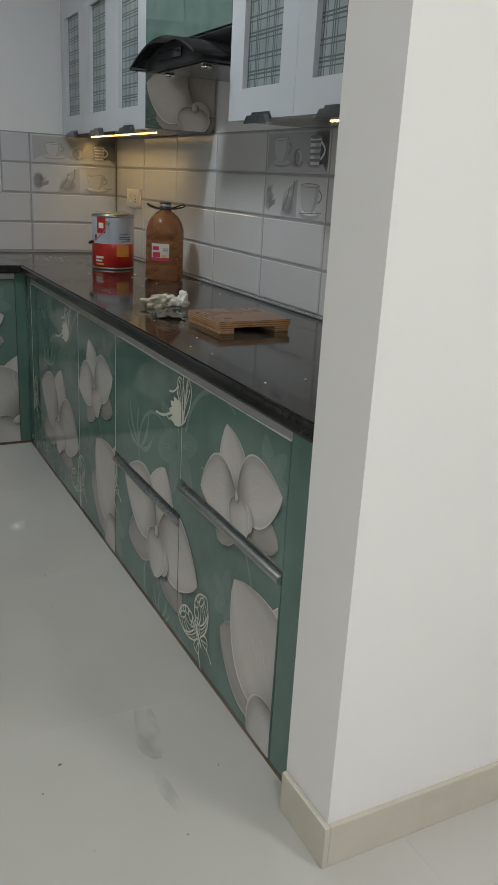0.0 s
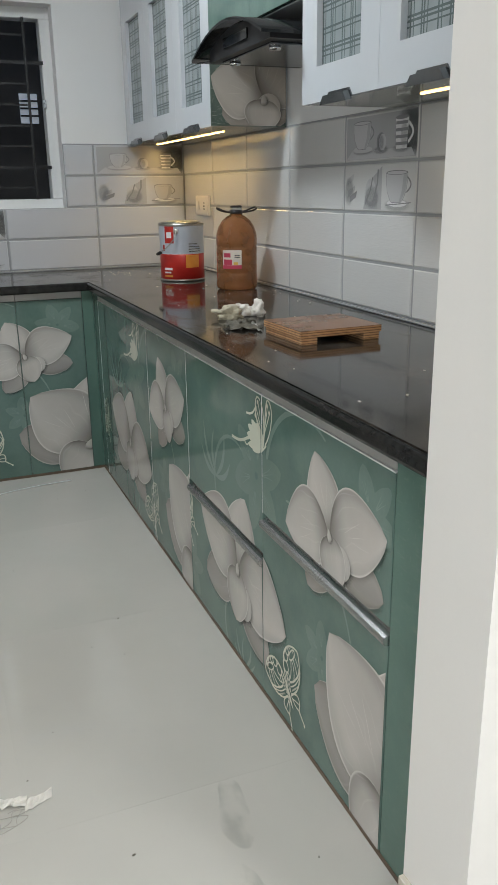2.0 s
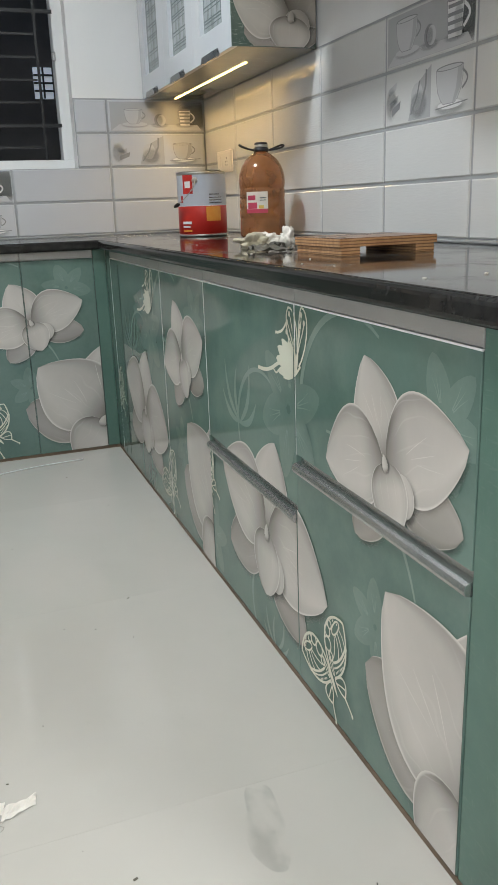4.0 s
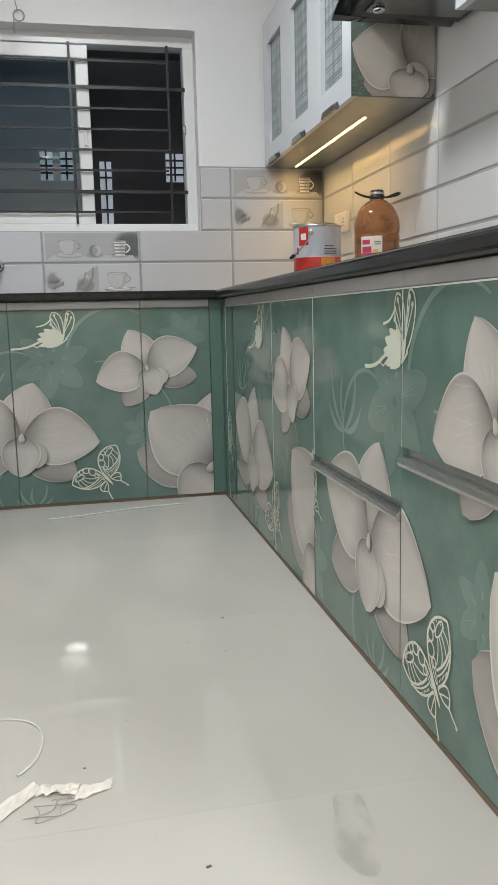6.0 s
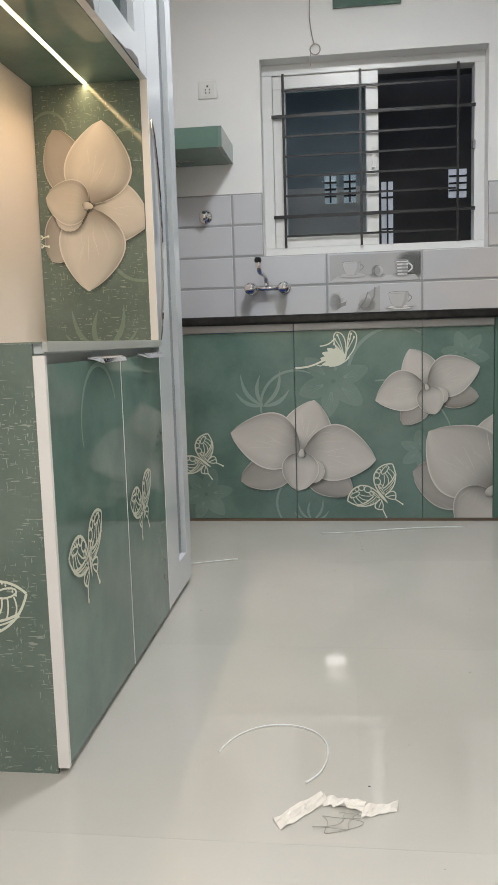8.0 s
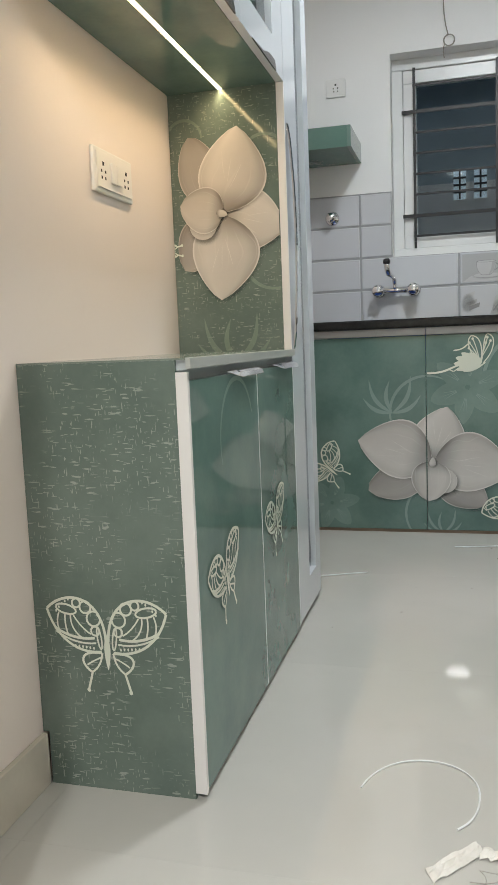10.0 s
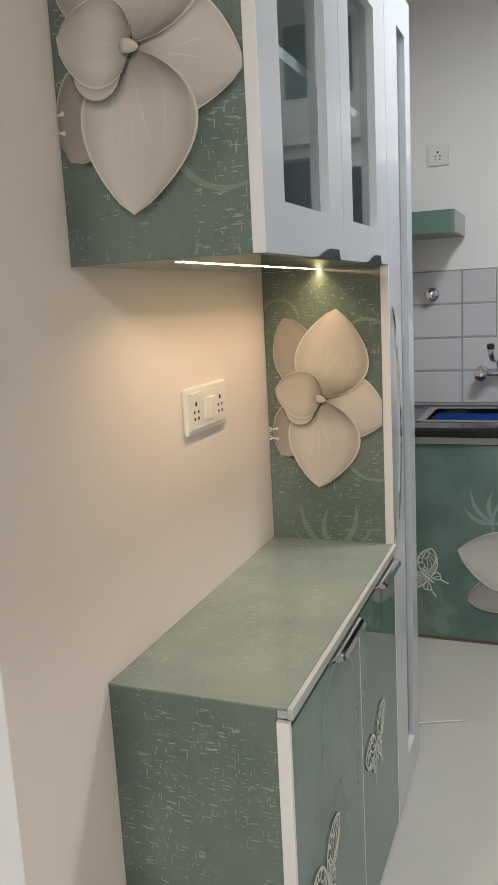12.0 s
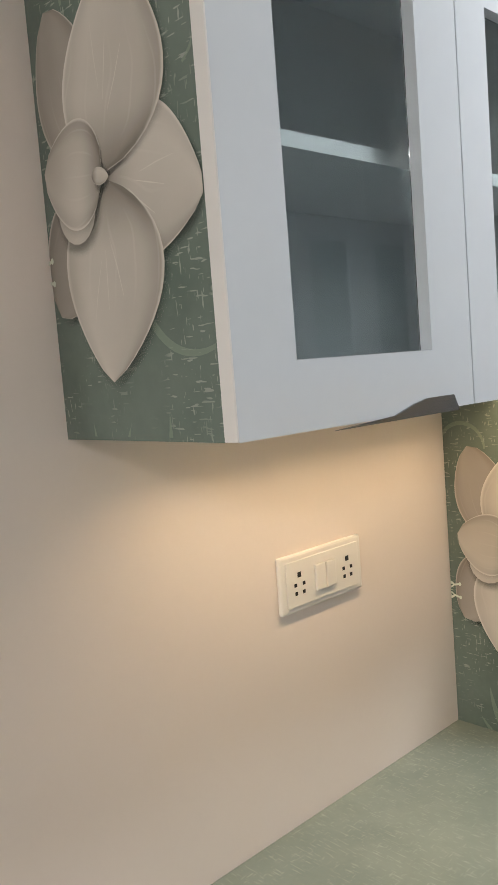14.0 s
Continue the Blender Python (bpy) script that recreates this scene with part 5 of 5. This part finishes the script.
bm = bmesh.new()
turned(bm, (C[0] - 0.112, C[1] - 0.055, ZC + 0.128), (-0.35, 0.8, -0.3), [(0, 0), (0.006, 0.001), (0.008, 0.015), (0.006, 0.03), (0, 0.031)], 12)
part("handle_grip", bm, M_BLACK, can, smooth=True)
bm = bmesh.new()
turned(bm, (C[0] + (R - 0.001) * math.cos(ang), C[1] + (R - 0.001) * math.sin(ang), ZC + 0.215), (math.cos(ang), math.sin(ang), 0), [(0.012, 0), (0.012, 0.003), (0.006, 0.006), (0, 0.006)], 16)
part("handle_ear", bm, M_TIN, can, smooth=True)
bm = bmesh.new()
lathe(bm, (0, 0, 0), [(0, 0), (0.082, 0), (0.085, 0.002), (0.086, 0.004), (0, 0.004)], 40)
bmesh.ops.transform(bm, matrix=Matrix.Translation((C[0] - 0.01, C[1] - 0.012, ZC + 0.2492)) @ pose(0, 0, 0, 1.5, -2.2, 0), verts=bm.verts)
part("lid", bm, M_TIN, can, "loose tin lid")

jug = thing("oil_jug", "five-litre plastic jug of amber oil, black cap and handle", "jug")
m, nt, b = material("amber_oil")
tone = mix_colour(nt, ramp(nt, noise_at(nt, 12.0, 4), 0.3, 0.7), (0.36, 0.155, 0.06), (0.50, 0.24, 0.11))
nt.links.new(tone, b.inputs["Base Color"])
b.inputs["Roughness"].default_value = 0.12
b.inputs["Subsurface Weight"].default_value = 0.12
b.inputs["Subsurface Radius"].default_value = (0.03, 0.015, 0.008)
b.inputs["Transmission Weight"].default_value = 0.62
b.inputs["IOR"].default_value = 1.12
b.inputs["Coat Weight"].default_value = 0.6
b.inputs["Coat Roughness"].default_value = 0.05
M_OIL = m
J = (1.558, 3.905)
r = 0.083
prof = [(0, 0), (r * 0.86, 0), (r * 0.97, 0.006), (r, 0.018), (r * 0.985, 0.055)]
for k in range(4):
    z = 0.062 + 0.034 * k
    prof += [(r * 0.985, z), (r * 0.955, z + 0.005), (r * 0.985, z + 0.010)]
prof += [(r, 0.195), (r * 0.97, 0.218), (r * 0.86, 0.245), (r * 0.68, 0.268), (r * 0.45, 0.284), (r * 0.30, 0.290), (r * 0.28, 0.302)]
bm = bmesh.new()
lathe(bm, (*J, ZC), prof, 44)
part("bottle", bm, M_OIL, jug)
bm = bmesh.new()
lathe(bm, (*J, ZC), [(0.026, 0.294), (0.027, 0.296), (0.027, 0.306), (0.023, 0.3065), (0.0235, 0.309), (0.0235, 0.322), (0.021, 0.325), (0, 0.325)], 28)
part("cap", bm, M_BLACK, jug, "black screw cap")
bm = bmesh.new()
lathe(bm, (*J, ZC), [(0.0237, 0.3085), (0.0242, 0.309), (0.0242, 0.3165), (0.0237, 0.317)], 28)
part("cap_ring", bm, M_TIN, jug, "silver ring round the cap")
for s in (-1, 1):
    bm = bmesh.new()
    tube(bm, bezier((J[0] + s * 0.024, J[1] - 0.006, ZC + 0.299), (J[0] + s * 0.06, J[1] - 0.022, ZC + 0.300), (J[0] + s * 0.09, J[1] - 0.02, ZC + 0.312), (J[0] + s * 0.083, J[1] - 0.004, ZC + 0.317), 10) + bezier((J[0] + s * 0.083, J[1] - 0.004, ZC + 0.317), (J[0] + s * 0.075, J[1] + 0.012, ZC + 0.318), (J[0] + s * 0.05, J[1] + 0.01, ZC + 0.302), (J[0] + s * 0.024, J[1] + 0.006, ZC + 0.300), 10)[1:], 0.0035, 8)
    part("handle", bm, M_BLACK, jug, "folded black carrying handle")
M_LABW, M_LABR, M_LABY = surface("label_cream", (0.66, 0.60, 0.52), (0.72, 0.66, 0.58), 0.4), surface("label_magenta", (0.40, 0.03, 0.07), (0.5, 0.05, 0.1), 0.4), surface("label_yellow", (0.65, 0.40, 0.06), (0.72, 0.48, 0.1), 0.4)
for z0, z1, a0, a1, m, d in ((0.088, 0.158, 208, 262, M_LABW, 0.0012), (0.086, 0.100, 208, 262, M_LABR, 0.0018), (0.101, 0.122, 212, 236, M_LABR, 0.0018), (0.130, 0.146, 212, 232, M_LABR, 0.0018), (0.101, 0.112, 240, 252, M_LABY, 0.0018), (0.128, 0.131, 243, 258, M_HANDLE, 0.0018), (0.136, 0.139, 243, 258, M_HANDLE, 0.0018)):
    bm = bmesh.new()
    curved_patch(bm, J, r + d, ZC + z0, ZC + z1, a0, a1)
    part("label_mark", bm, m, jug)


def crumple(name, centre, size, mat, parent, seed, flat=0.5, rough=0.35):
    """A crumpled lump: a fine ball pressed down and creased by noise."""
    bm = bmesh.new()
    bmesh.ops.create_icosphere(bm, subdivisions=4, radius=1.0)
    for v in bm.verts:
        d = v.co.normalized()
        a = noise.noise(d * 1.7 + Vector((seed, 0, 0)))
        c = abs(noise.noise(d * 4.5 + Vector((0, seed, 0))))
        e = abs(noise.noise(d * 10.0 + Vector((0, 0, seed))))
        k = 1 + 0.55 * a - rough * c * 1.3 - 0.22 * e
        p = d * k
        v.co = Vector((p.x * size[0], p.y * size[1], max(p.z, -flat) * size[2])) + Vector(centre)
    lo = min(v.co.z for v in bm.verts)
    for v in bm.verts:
        v.co.z += centre[2] - lo
    return part(name, bm, mat, parent, smooth=True)


rag = thing("cotton_rag", "crumpled soiled beige and white cotton waste", "rag")
crumple("wad", (1.245, 3.18, ZC), (0.052, 0.040, 0.027), M_CLOTH, rag, 3.1)
crumple("wad", (1.305, 3.215, ZC), (0.040, 0.030, 0.026), M_PAPER, rag, 7.7)
crumple("wad", (1.350, 3.185, ZC), (0.022, 0.036, 0.036), M_PAPER, rag, 12.3)
scrap = thing("sandpaper_scrap", "dark torn folded sandpaper scrap on the granite", "scrap")


def crumpled_sheet(name, corner, u, v, nu, nv, height, mat, parent, seed, thick=0.0008, label=""):
    """A thin creased sheet lying on something, resting at its lowest points."""
    bm = bmesh.new()
    u, v, corner = Vector(u), Vector(v), Vector(corner)
    grid = []
    for i in range(nu + 1):
        row = []
        for k in range(nv + 1):
            a, b = i / nu, k / nv
            p = corner + u * a + v * b
            h = abs(noise.noise(Vector((a * 3.1, b * 2.3, seed)))) * 1.4 + abs(noise.noise(Vector((a * 7, b * 6, seed + 4)))) * 0.5
            jag = 0.12 * noise.noise(Vector((a * 5, b * 5, seed + 9)))
            row.append(bm.verts.new(p + u * jag * 0.6 + v * jag + Vector((0, 0, thick + height * h))))
        grid.append(row)
    fs = [bm.faces.new((grid[i][k], grid[i + 1][k], grid[i + 1][k + 1], grid[i][k + 1])) for i in range(nu) for k in range(nv)]
    lo = min(w.co.z for w in bm.verts)
    for w in bm.verts:
        w.co.z += corner.z + thick - lo
    ext = bmesh.ops.extrude_face_region(bm, geom=fs)
    for w in ext["geom"]:
        if isinstance(w, bmesh.types.BMVert):
            w.co.z -= thick
    bmesh.ops.recalc_face_normals(bm, faces=bm.faces)
    return part(name, bm, mat, parent, label)


crumpled_sheet("sheet", (1.172, 3.03, ZC), (0.085, -0.03, 0), (0.0, -0.07, 0), 9, 7, 0.020, M_FOIL, scrap, 2.0)
crumpled_sheet("sheet", (1.19, 3.06, ZC + 0.004), (0.06, 0.0, 0), (0.02, -0.05, 0), 8, 6, 0.022, M_FOIL, scrap, 5.0)

tray = thing("plywood_stand", "small plywood board on two wooden feet", "board")
e1, e2 = Vector((0.9995, 0.03, 0)), Vector((-0.03, 0.9995, 0))
TO = Vector((1.253, 2.672, ZC))
TF = Face(TO, e1, -e2)
face_part("board_top", TF, (0, 0.244, 0.0352, 0.0365, -0.225, 0.0), M_WOOD_TOP, tray, "brown faced board top")
face_part("board", TF, (0, 0.244, 0.018, 0.035, -0.225, 0.0), M_WOOD, tray, "layered plywood board", bevel=0.0008)
face_part("foot", TF, (0.004, 0.050, 0.0, 0.0178, -0.22, -0.002), M_WOOD, tray, bevel=0.0008)
face_part("foot", TF, (0.190, 0.238, 0.0, 0.0178, -0.22, -0.002), M_WOOD, tray, bevel=0.0008)
debris = thing("worktop_crumbs", "small pale crumbs and chips strewn over granite", "debris", kind="stuff")
bm = bmesh.new()
for i in range(90):
    x, y = random.uniform(1.10, 1.68), random.uniform(2.0, 4.9)
    if i % 3 == 0:
        x, y = random.gauss(1.25, 0.06), random.gauss(4.78, 0.08)
    s = random.uniform(0.0012, 0.004)
    q = pose(min(max(x, 1.1), 1.69), min(y, 4.98), ZC, 0, 0, random.uniform(0, 180))
    f = Face(q.translation, q.to_3x3() @ Vector((1, 0, 0)), q.to_3x3() @ Vector((0, -1, 0)))
    add_box(bm, f, -s, s, 0.0, s * 0.5, -s * 0.6, s * 0.6)
part("crumbs", bm, M_PAPER, debris)

# ---- things on the floor ----
wrap = thing("paper_wrapper", "torn crumpled white paper wrapper on the floor", "wrapper")
crumpled_sheet("sheet", (0.302, 2.268, 0.0005), (0.076, 0.082, 0), (-0.014, 0.026, 0), 12, 5, 0.008, M_PAPER, wrap, 1.0)
crumpled_sheet("sheet", (0.368, 2.338, 0.0005), (0.066, -0.012, 0), (0.006, 0.028, 0), 10, 5, 0.012, M_PAPER, wrap, 4.0)
crumpled_sheet("sheet", (0.430, 2.308, 0.0005), (0.060, 0.024, 0), (0.004, 0.028, 0), 10, 5, 0.008, M_PAPER, wrap, 8.0)
twine = thing("twine_tangle", "thin grey tangled twine beside the wrapper", "twine")
bm = bmesh.new()
pts = [(0.395 + 0.03 * math.sin(a * 1.7) + 0.012 * math.sin(a * 4.1), 2.293 + 0.022 * math.cos(a * 1.3) + 0.008 * math.sin(a * 3.3), 0.002 + 0.003 * (1 + math.sin(a * 2.3))) for a in [k * 0.16 for k in range(56)]]
tube(bm, pts, 0.0007, 5)
part("thread", bm, M_TWINE, twine)
hoop = thing("cable_offcut", "curved white plastic strip lying on the floor", "offcut")
bm = bmesh.new()
tube(bm, bezier((0.165, 2.50, 0.002), (0.20, 2.66, 0.002), (0.37, 2.64, 0.003), (0.372, 2.52, 0.002), 20) + bezier((0.372, 2.52, 0.002), (0.372, 2.46, 0.003), (0.36, 2.43, 0.003), (0.335, 2.405, 0.003), 8)[1:], 0.0018, 6)
part("strip", bm, M_PVC, hoop)
for pts in (bezier((0.31, 4.215, 0.004), (0.5, 4.23, 0.004), (0.58, 4.31, 0.006), (0.885, 4.325, 0.004), 14), bezier((-0.16, 3.765, 0.004), (-0.08, 3.79, 0.004), (-0.03, 3.82, 0.004), (0.02, 3.835, 0.004), 8)):
    stick = thing("trim_offcut", "thin white trim offcut on the floor", "offcut", "trim offcuts on the floor")
    bm = bmesh.new()
    tube(bm, pts, 0.0024, 6)
    part("strip", bm, M_PVC, stick)
specks = thing("floor_debris", "tiny dark chips and dust strewn on floor", "debris", kind="stuff")
bm = bmesh.new()
for i in range(45):
    x, y = random.uniform(-0.05, 1.0), random.uniform(1.6, 4.35)
    s = random.uniform(0.001, 0.0035) * (1.1 if i % 9 == 0 else 0.7)
    q = pose(x, y, 0.0004, 0, 0, random.uniform(0, 180))
    f = Face(q.translation, q.to_3x3() @ Vector((1, 0, 0)), q.to_3x3() @ Vector((0, -1, 0)))
    add_box(bm, f, -s, s, 0.0, s * 0.4, -s * 0.45, s * 0.45)
part("chips", bm, M_FOIL, specks)
smear = thing("floor_smear", "thin grey dried smear on the polished floor", "stain", kind="stuff")
bm = bmesh.new()
for cx, cy, ru, rv, tn, sd_ in ((0.845, 2.13, 0.035, 0.10, -10, 1.0), (0.815, 1.93, 0.018, 0.07, 5, 3.0)):
    vs = []
    for k in range(28):
        a = 2 * math.pi * k / 28
        rr = 1 + 0.5 * noise.noise(Vector((math.cos(a) * 1.5, math.sin(a) * 1.5, sd_)))
        p = pose(cx, cy, 0.0004, 0, 0, tn) @ Vector((ru * rr * math.cos(a), rv * rr * math.sin(a), 0))
        vs.append(bm.verts.new(p))
    bm.faces.new(vs)
m, nt, b = material("dried_smear")
b.inputs["Base Color"].default_value = (0.33, 0.30, 0.27, 1)
b.inputs["Roughness"].default_value = 0.3
nt.links.new(math_node(nt, "MULTIPLY", ramp(nt, noise_at(nt, 16.0, 5, (1, 0.5, 1)), 0.40, 0.66), 0.20), b.inputs["Alpha"])
part("film", bm, m, smear)

# ---- wall tiles ----
PITCH_Z, Z_TILE = 0.151, 0.890


def tile_mesh(name, face, w, h, mat):
    """A tile with chamfered edges, its lower left corner at the origin."""
    bm = bmesh.new()
    c = 0.0035
    rings = [[bm.verts.new(face.r * u + Vector((0, 0, v)) + face.n * d) for u, v in ((i, i), (w - i, i), (w - i, h - i), (i, h - i))] for i, d in ((0, 0.0), (0, 0.0055), (c, 0.008))]
    for a, b in zip(rings, rings[1:]):
        for k in range(4):
            bm.faces.new((a[k], a[(k + 1) % 4], b[(k + 1) % 4], b[k]))
    bm.faces.new(rings[-1])
    me = bpy.data.meshes.new(name)
    bm.to_mesh(me)
    bm.free()
    me.materials.append(mat)
    return me


def cup(pr, u, v, s, mat_body, mat_dark, stripes=False):
    hw = s * (0.42 if stripes else 0.70)
    if not stripes:
        side = [(hw * 0.42, 0.0), (hw * 0.62, s * 0.10), (hw * 0.86, s * 0.36), (hw * 0.97, s * 0.66), (hw, s)]
        pr.polygon([(u - a, v + b) for a, b in side] + [(u + a, v + b) for a, b in side[::-1]], 2, mat_body)
        pr.line([(u + hw * 0.92 + 0.26 * s * math.sin(a * math.pi / 8), v + s * (0.34 + 0.52 * a / 8)) for a in range(9)], s * 0.07, 2, mat_dark)
        pr.disc((u, v + s), hw, hw * 0.12, 3, mat_dark)
        pr.disc((u, v + s * 0.995), hw * 0.9, hw * 0.08, 3.2, 2)
        pr.line([(u - a, v + b) for a, b in side[::-1]] + [(u + a, v + b) for a, b in side], 0.0016, 3.5, mat_dark)
        pr.polygon([(u + hw * 0.25, v + s * 0.02), (u + hw * 0.50, v + s * 0.4), (u + hw * 0.62, v + s * 0.96), (u + hw * 0.95, v + s * 0.96), (u + hw * 0.82, v + s * 0.4), (u + hw * 0.42, v + s * 0.02)], 2.6, 4)
        return
    pr.polygon([(u - hw * 0.8, v), (u + hw * 0.8, v), (u + hw, v + s), (u - hw, v + s)], 2, mat_body)
    pr.line([(u + hw * 0.95 + 0.28 * s * math.sin(a * math.pi / 8), v + s * (0.2 + 0.62 * a / 8)) for a in range(9)], s * 0.10, 2, mat_body)
    pr.disc((u, v + s), hw, hw * 0.16, 3, mat_dark)
    pr.line([(u - hw, v + s), (u - hw * 0.8, v), (u + hw * 0.8, v), (u + hw, v + s)], 0.0016, 3.5, mat_dark)
    pr.disc((u + hw * 0.35, v + s * 0.45), hw * 0.6, s * 0.5, 2.6, 5, soft=True)
    for k in range(4):
        z = v + s * (0.12 + 0.22 * k)
        pr.polygon([(u - hw * 0.86, z), (u + hw * 0.86, z), (u + hw * 0.88, z + s * 0.10), (u - hw * 0.88, z + s * 0.10)], 4, mat_dark)


GM = [M_GRAPHIC[k] for k in ("dark", "mid", "pale", "white", "wash")] + [contour_print("grey_shading_print", 0.30)]


def decor(kind_, face, u0, v0, w, h, parent, tall_):
    pr = Print()
    pr.begin("printed_picture")
    s = 0.062 * (1.25 if tall_ else 1.0)
    if kind_ == "shelf":
        pr.polygon([(u0 + 0.01, v0 + 0.006), (u0 + w - 0.006, v0 + 0.006), (u0 + w - 0.006, v0 + h - 0.008), (u0 + 0.01, v0 + h - 0.008)], 0.4, 4)
        pr.disc((u0 + w * 0.96, v0 + h * 0.62), w * 0.26, h * 0.62, 0.6, 5, soft=True)
        pr.disc((u0 + w * 0.90, v0 + h * 0.50), w * 0.20, h * 0.50, 0.7, 5, soft=True)
        pr.polygon([(u0 + 0.011, v0 + 0.007), (u0 + w - 0.012, v0 + 0.007), (u0 + w - 0.03, v0 + 0.030), (u0 + 0.05, v0 + 0.034)], 0.9, 2)
        for a, ru in ((0.27, 0.075), (0.53, 0.05), (0.80, 0.055)):
            pr.disc((u0 + w * a, v0 + 0.030), ru, 0.014, 1.2, 5, soft=True)
        pr.disc((u0 + w * 0.27, v0 + 0.035), 0.060, 0.010, 1.6, 2)
        cup(pr, u0 + w * 0.26, v0 + 0.036, s, 2, 1)
        pr.disc((u0 + w * 0.53, v0 + 0.052), 0.026, 0.028, 2, 1)
        pr.disc((u0 + w * 0.55, v0 + 0.052), 0.021, 0.024, 3, 2)
        pr.disc((u0 + w * 0.53, v0 + 0.052), 0.020, 0.026, 4, 5, soft=True)
        cup(pr, u0 + w * 0.80, v0 + 0.028, s * 1.12, 3, 1, True)
    else:
        pr.polygon([(u0 + w * 0.30, v0 + 0.006), (u0 + w * 0.56, v0 + 0.006), (u0 + w * 0.56, v0 + h - 0.008), (u0 + w * 0.36, v0 + h * 0.6)], 0.5, 4)
        for k, (a, b) in enumerate(((0.04, 0.55), (0.06, 0.30), (0.09, 0.18))):
            pr.polygon([(u0 + w * a, v0 + h * b), (u0 + w * (a + 0.10), v0 + h * (b + 0.12)), (u0 + w * (a + 0.11), v0 + h * (b + 0.26)), (u0 + w * a, v0 + h * (b + 0.14))], 1 + k * 0.4, (2, 4, 1)[k])
        pr.line([(u0 + w * 0.33, v0 + h * 0.15), (u0 + w * 0.40, v0 + h * 0.45), (u0 + w * 0.43, v0 + h * 0.72)], 0.006, 1.5, 1)
        pr.line([(u0 + w * 0.44, v0 + h * 0.2), (u0 + w * 0.50, v0 + h * 0.6), (u0 + w * 0.505, v0 + h * 0.88)], 0.008, 1.5, 1)
        pr.disc((u0 + w * 0.40, v0 + h * 0.45), 0.03, 0.035, 1.2, 2)
        pr.disc((u0 + w * 0.77, v0 + h * 0.14), 0.080, 0.022, 1.4, 5, soft=True)
        pr.disc((u0 + w * 0.08, v0 + h * 0.42), 0.035, 0.050, 1.4, 5, soft=True)
        pr.disc((u0 + w * 0.42, v0 + h * 0.30), 0.050, 0.040, 1.4, 5, soft=True)
        pr.disc((u0 + w * 0.77, v0 + h * 0.18), 0.055, 0.010, 1.8, 3)
        cup(pr, u0 + w * 0.76, v0 + h * 0.20, s * 1.1, 2, 1)
        pr.line([(u0 + w * 0.62, v0 + h * 0.14), (u0 + w * 0.95, v0 + h * 0.20)], 0.003, 3, 1)
    pr.put(face, (u0 + 0.002, u0 + w - 0.002, v0 + 0.002, v0 + h - 0.002), 0.0083, parent, GM)


NB, EB = Face((0, YN + 0.008, 0), (1, 0, 0), (0, -1, 0)), Face((XE + 0.008, 0, 0), (0, -1, 0), (-1, 0, 0))
J_N = [XW + 0.001, -0.130, 0.327, 0.785, 1.242, XE]
J_E = [-YN, -4.610, -4.174, -3.738, -3.304, -2.872, -2.438, -2.004, -1.782]
gap = 0.0045
meshes = {}
for row in range(4):
    v0 = Z_TILE + PITCH_Z * row
    for face, back, joints, mat, ob in ((NB, wall_north, J_N, M_TILE_N, "n"), (EB, wall_east, J_E, M_TILE_E, "e")):
        for i, (a, b) in enumerate(zip(joints, joints[1:])):
            spans = [(a, b)]
            if ob == "n" and row >= 2:
                spans = [(p, q) for p, q in ((a, min(b, WIN[0] - 0.001)), (max(a, WIN[1] + 0.001), b)) if q - p > 0.03]
            for p, q in spans:
                w, h = q - p - 2 * gap, PITCH_Z - 2 * gap
                if row == 3:
                    h -= 0.002
                key = (ob, round(w, 3), round(h, 3))
                if key not in meshes:
                    meshes[key] = tile_mesh("tile", face, w, h, mat)
                t = new("tile", meshes[key])
                t.location = face.p(p + gap, v0 + gap)
                t.parent = back
                dec = (ob == "n" and ((i == 2 and row < 2) or (i == 4 and row >= 2))) or (ob == "e" and i == 4 and row >= 2)
                if dec:
                    loc = Face(face.p(0, 0) - t.location, face.r, face.n)
                    decor("shelf" if row in (1, 3) else "cups", loc, p + gap, v0 + gap, w, h, t, ob == "e")
for nm, b in (("n1", (XW + 0.001, XE + 0.004, YN + 0.0035, YN + 0.0078, Z_TILE, Z_TILE + 2 * PITCH_Z - 0.002)), ("n2", (XW + 0.001, WIN[0] - 0.001, YN + 0.0035, YN + 0.0078, Z_TILE + 2 * PITCH_Z - 0.002, Z_TILE + 4 * PITCH_Z)), ("n3", (WIN[1] + 0.001, XE + 0.004, YN + 0.0035, YN + 0.0078, Z_TILE + 2 * PITCH_Z - 0.002, Z_TILE + 4 * PITCH_Z)), ("e1", (XE + 0.0035, XE + 0.0078, 1.782, YN + 0.003, Z_TILE, Z_TILE + 4 * PITCH_Z))):
    box_part("grout", b, M_GROUT, wall_east if nm == "e1" else wall_north)

# ---- floor tiles ----
fm = {}
S = 0.80
for i in range(-5, 6):
    for k in range(-10, 3):
        x0, y0 = 0.43 + S * i, 3.835 + S * k
        x1, y1 = min(x0 + S, 3.6), min(y0 + S, YN)
        x0, y0 = max(x0, -3.2), max(y0, -3.5)
        if x1 - x0 < 0.05 or y1 - y0 < 0.05:
            continue
        key = (round(x1 - x0, 3), round(y1 - y0, 3))
        if key not in fm:
            bm = bmesh.new()
            g = 0.00015
            xyz_box(bm, g, key[0] - g, g, key[1] - g, -0.01, 0.0)
            me = bpy.data.meshes.new("floor_tile")
            bm.to_mesh(me)
            bm.free()
            me.materials.append(M_FLOOR)
            fm[key] = me
        ft = new("floor_tile", fm[key])
        ft.location = (x0, y0, 0)
        ft.parent = floor
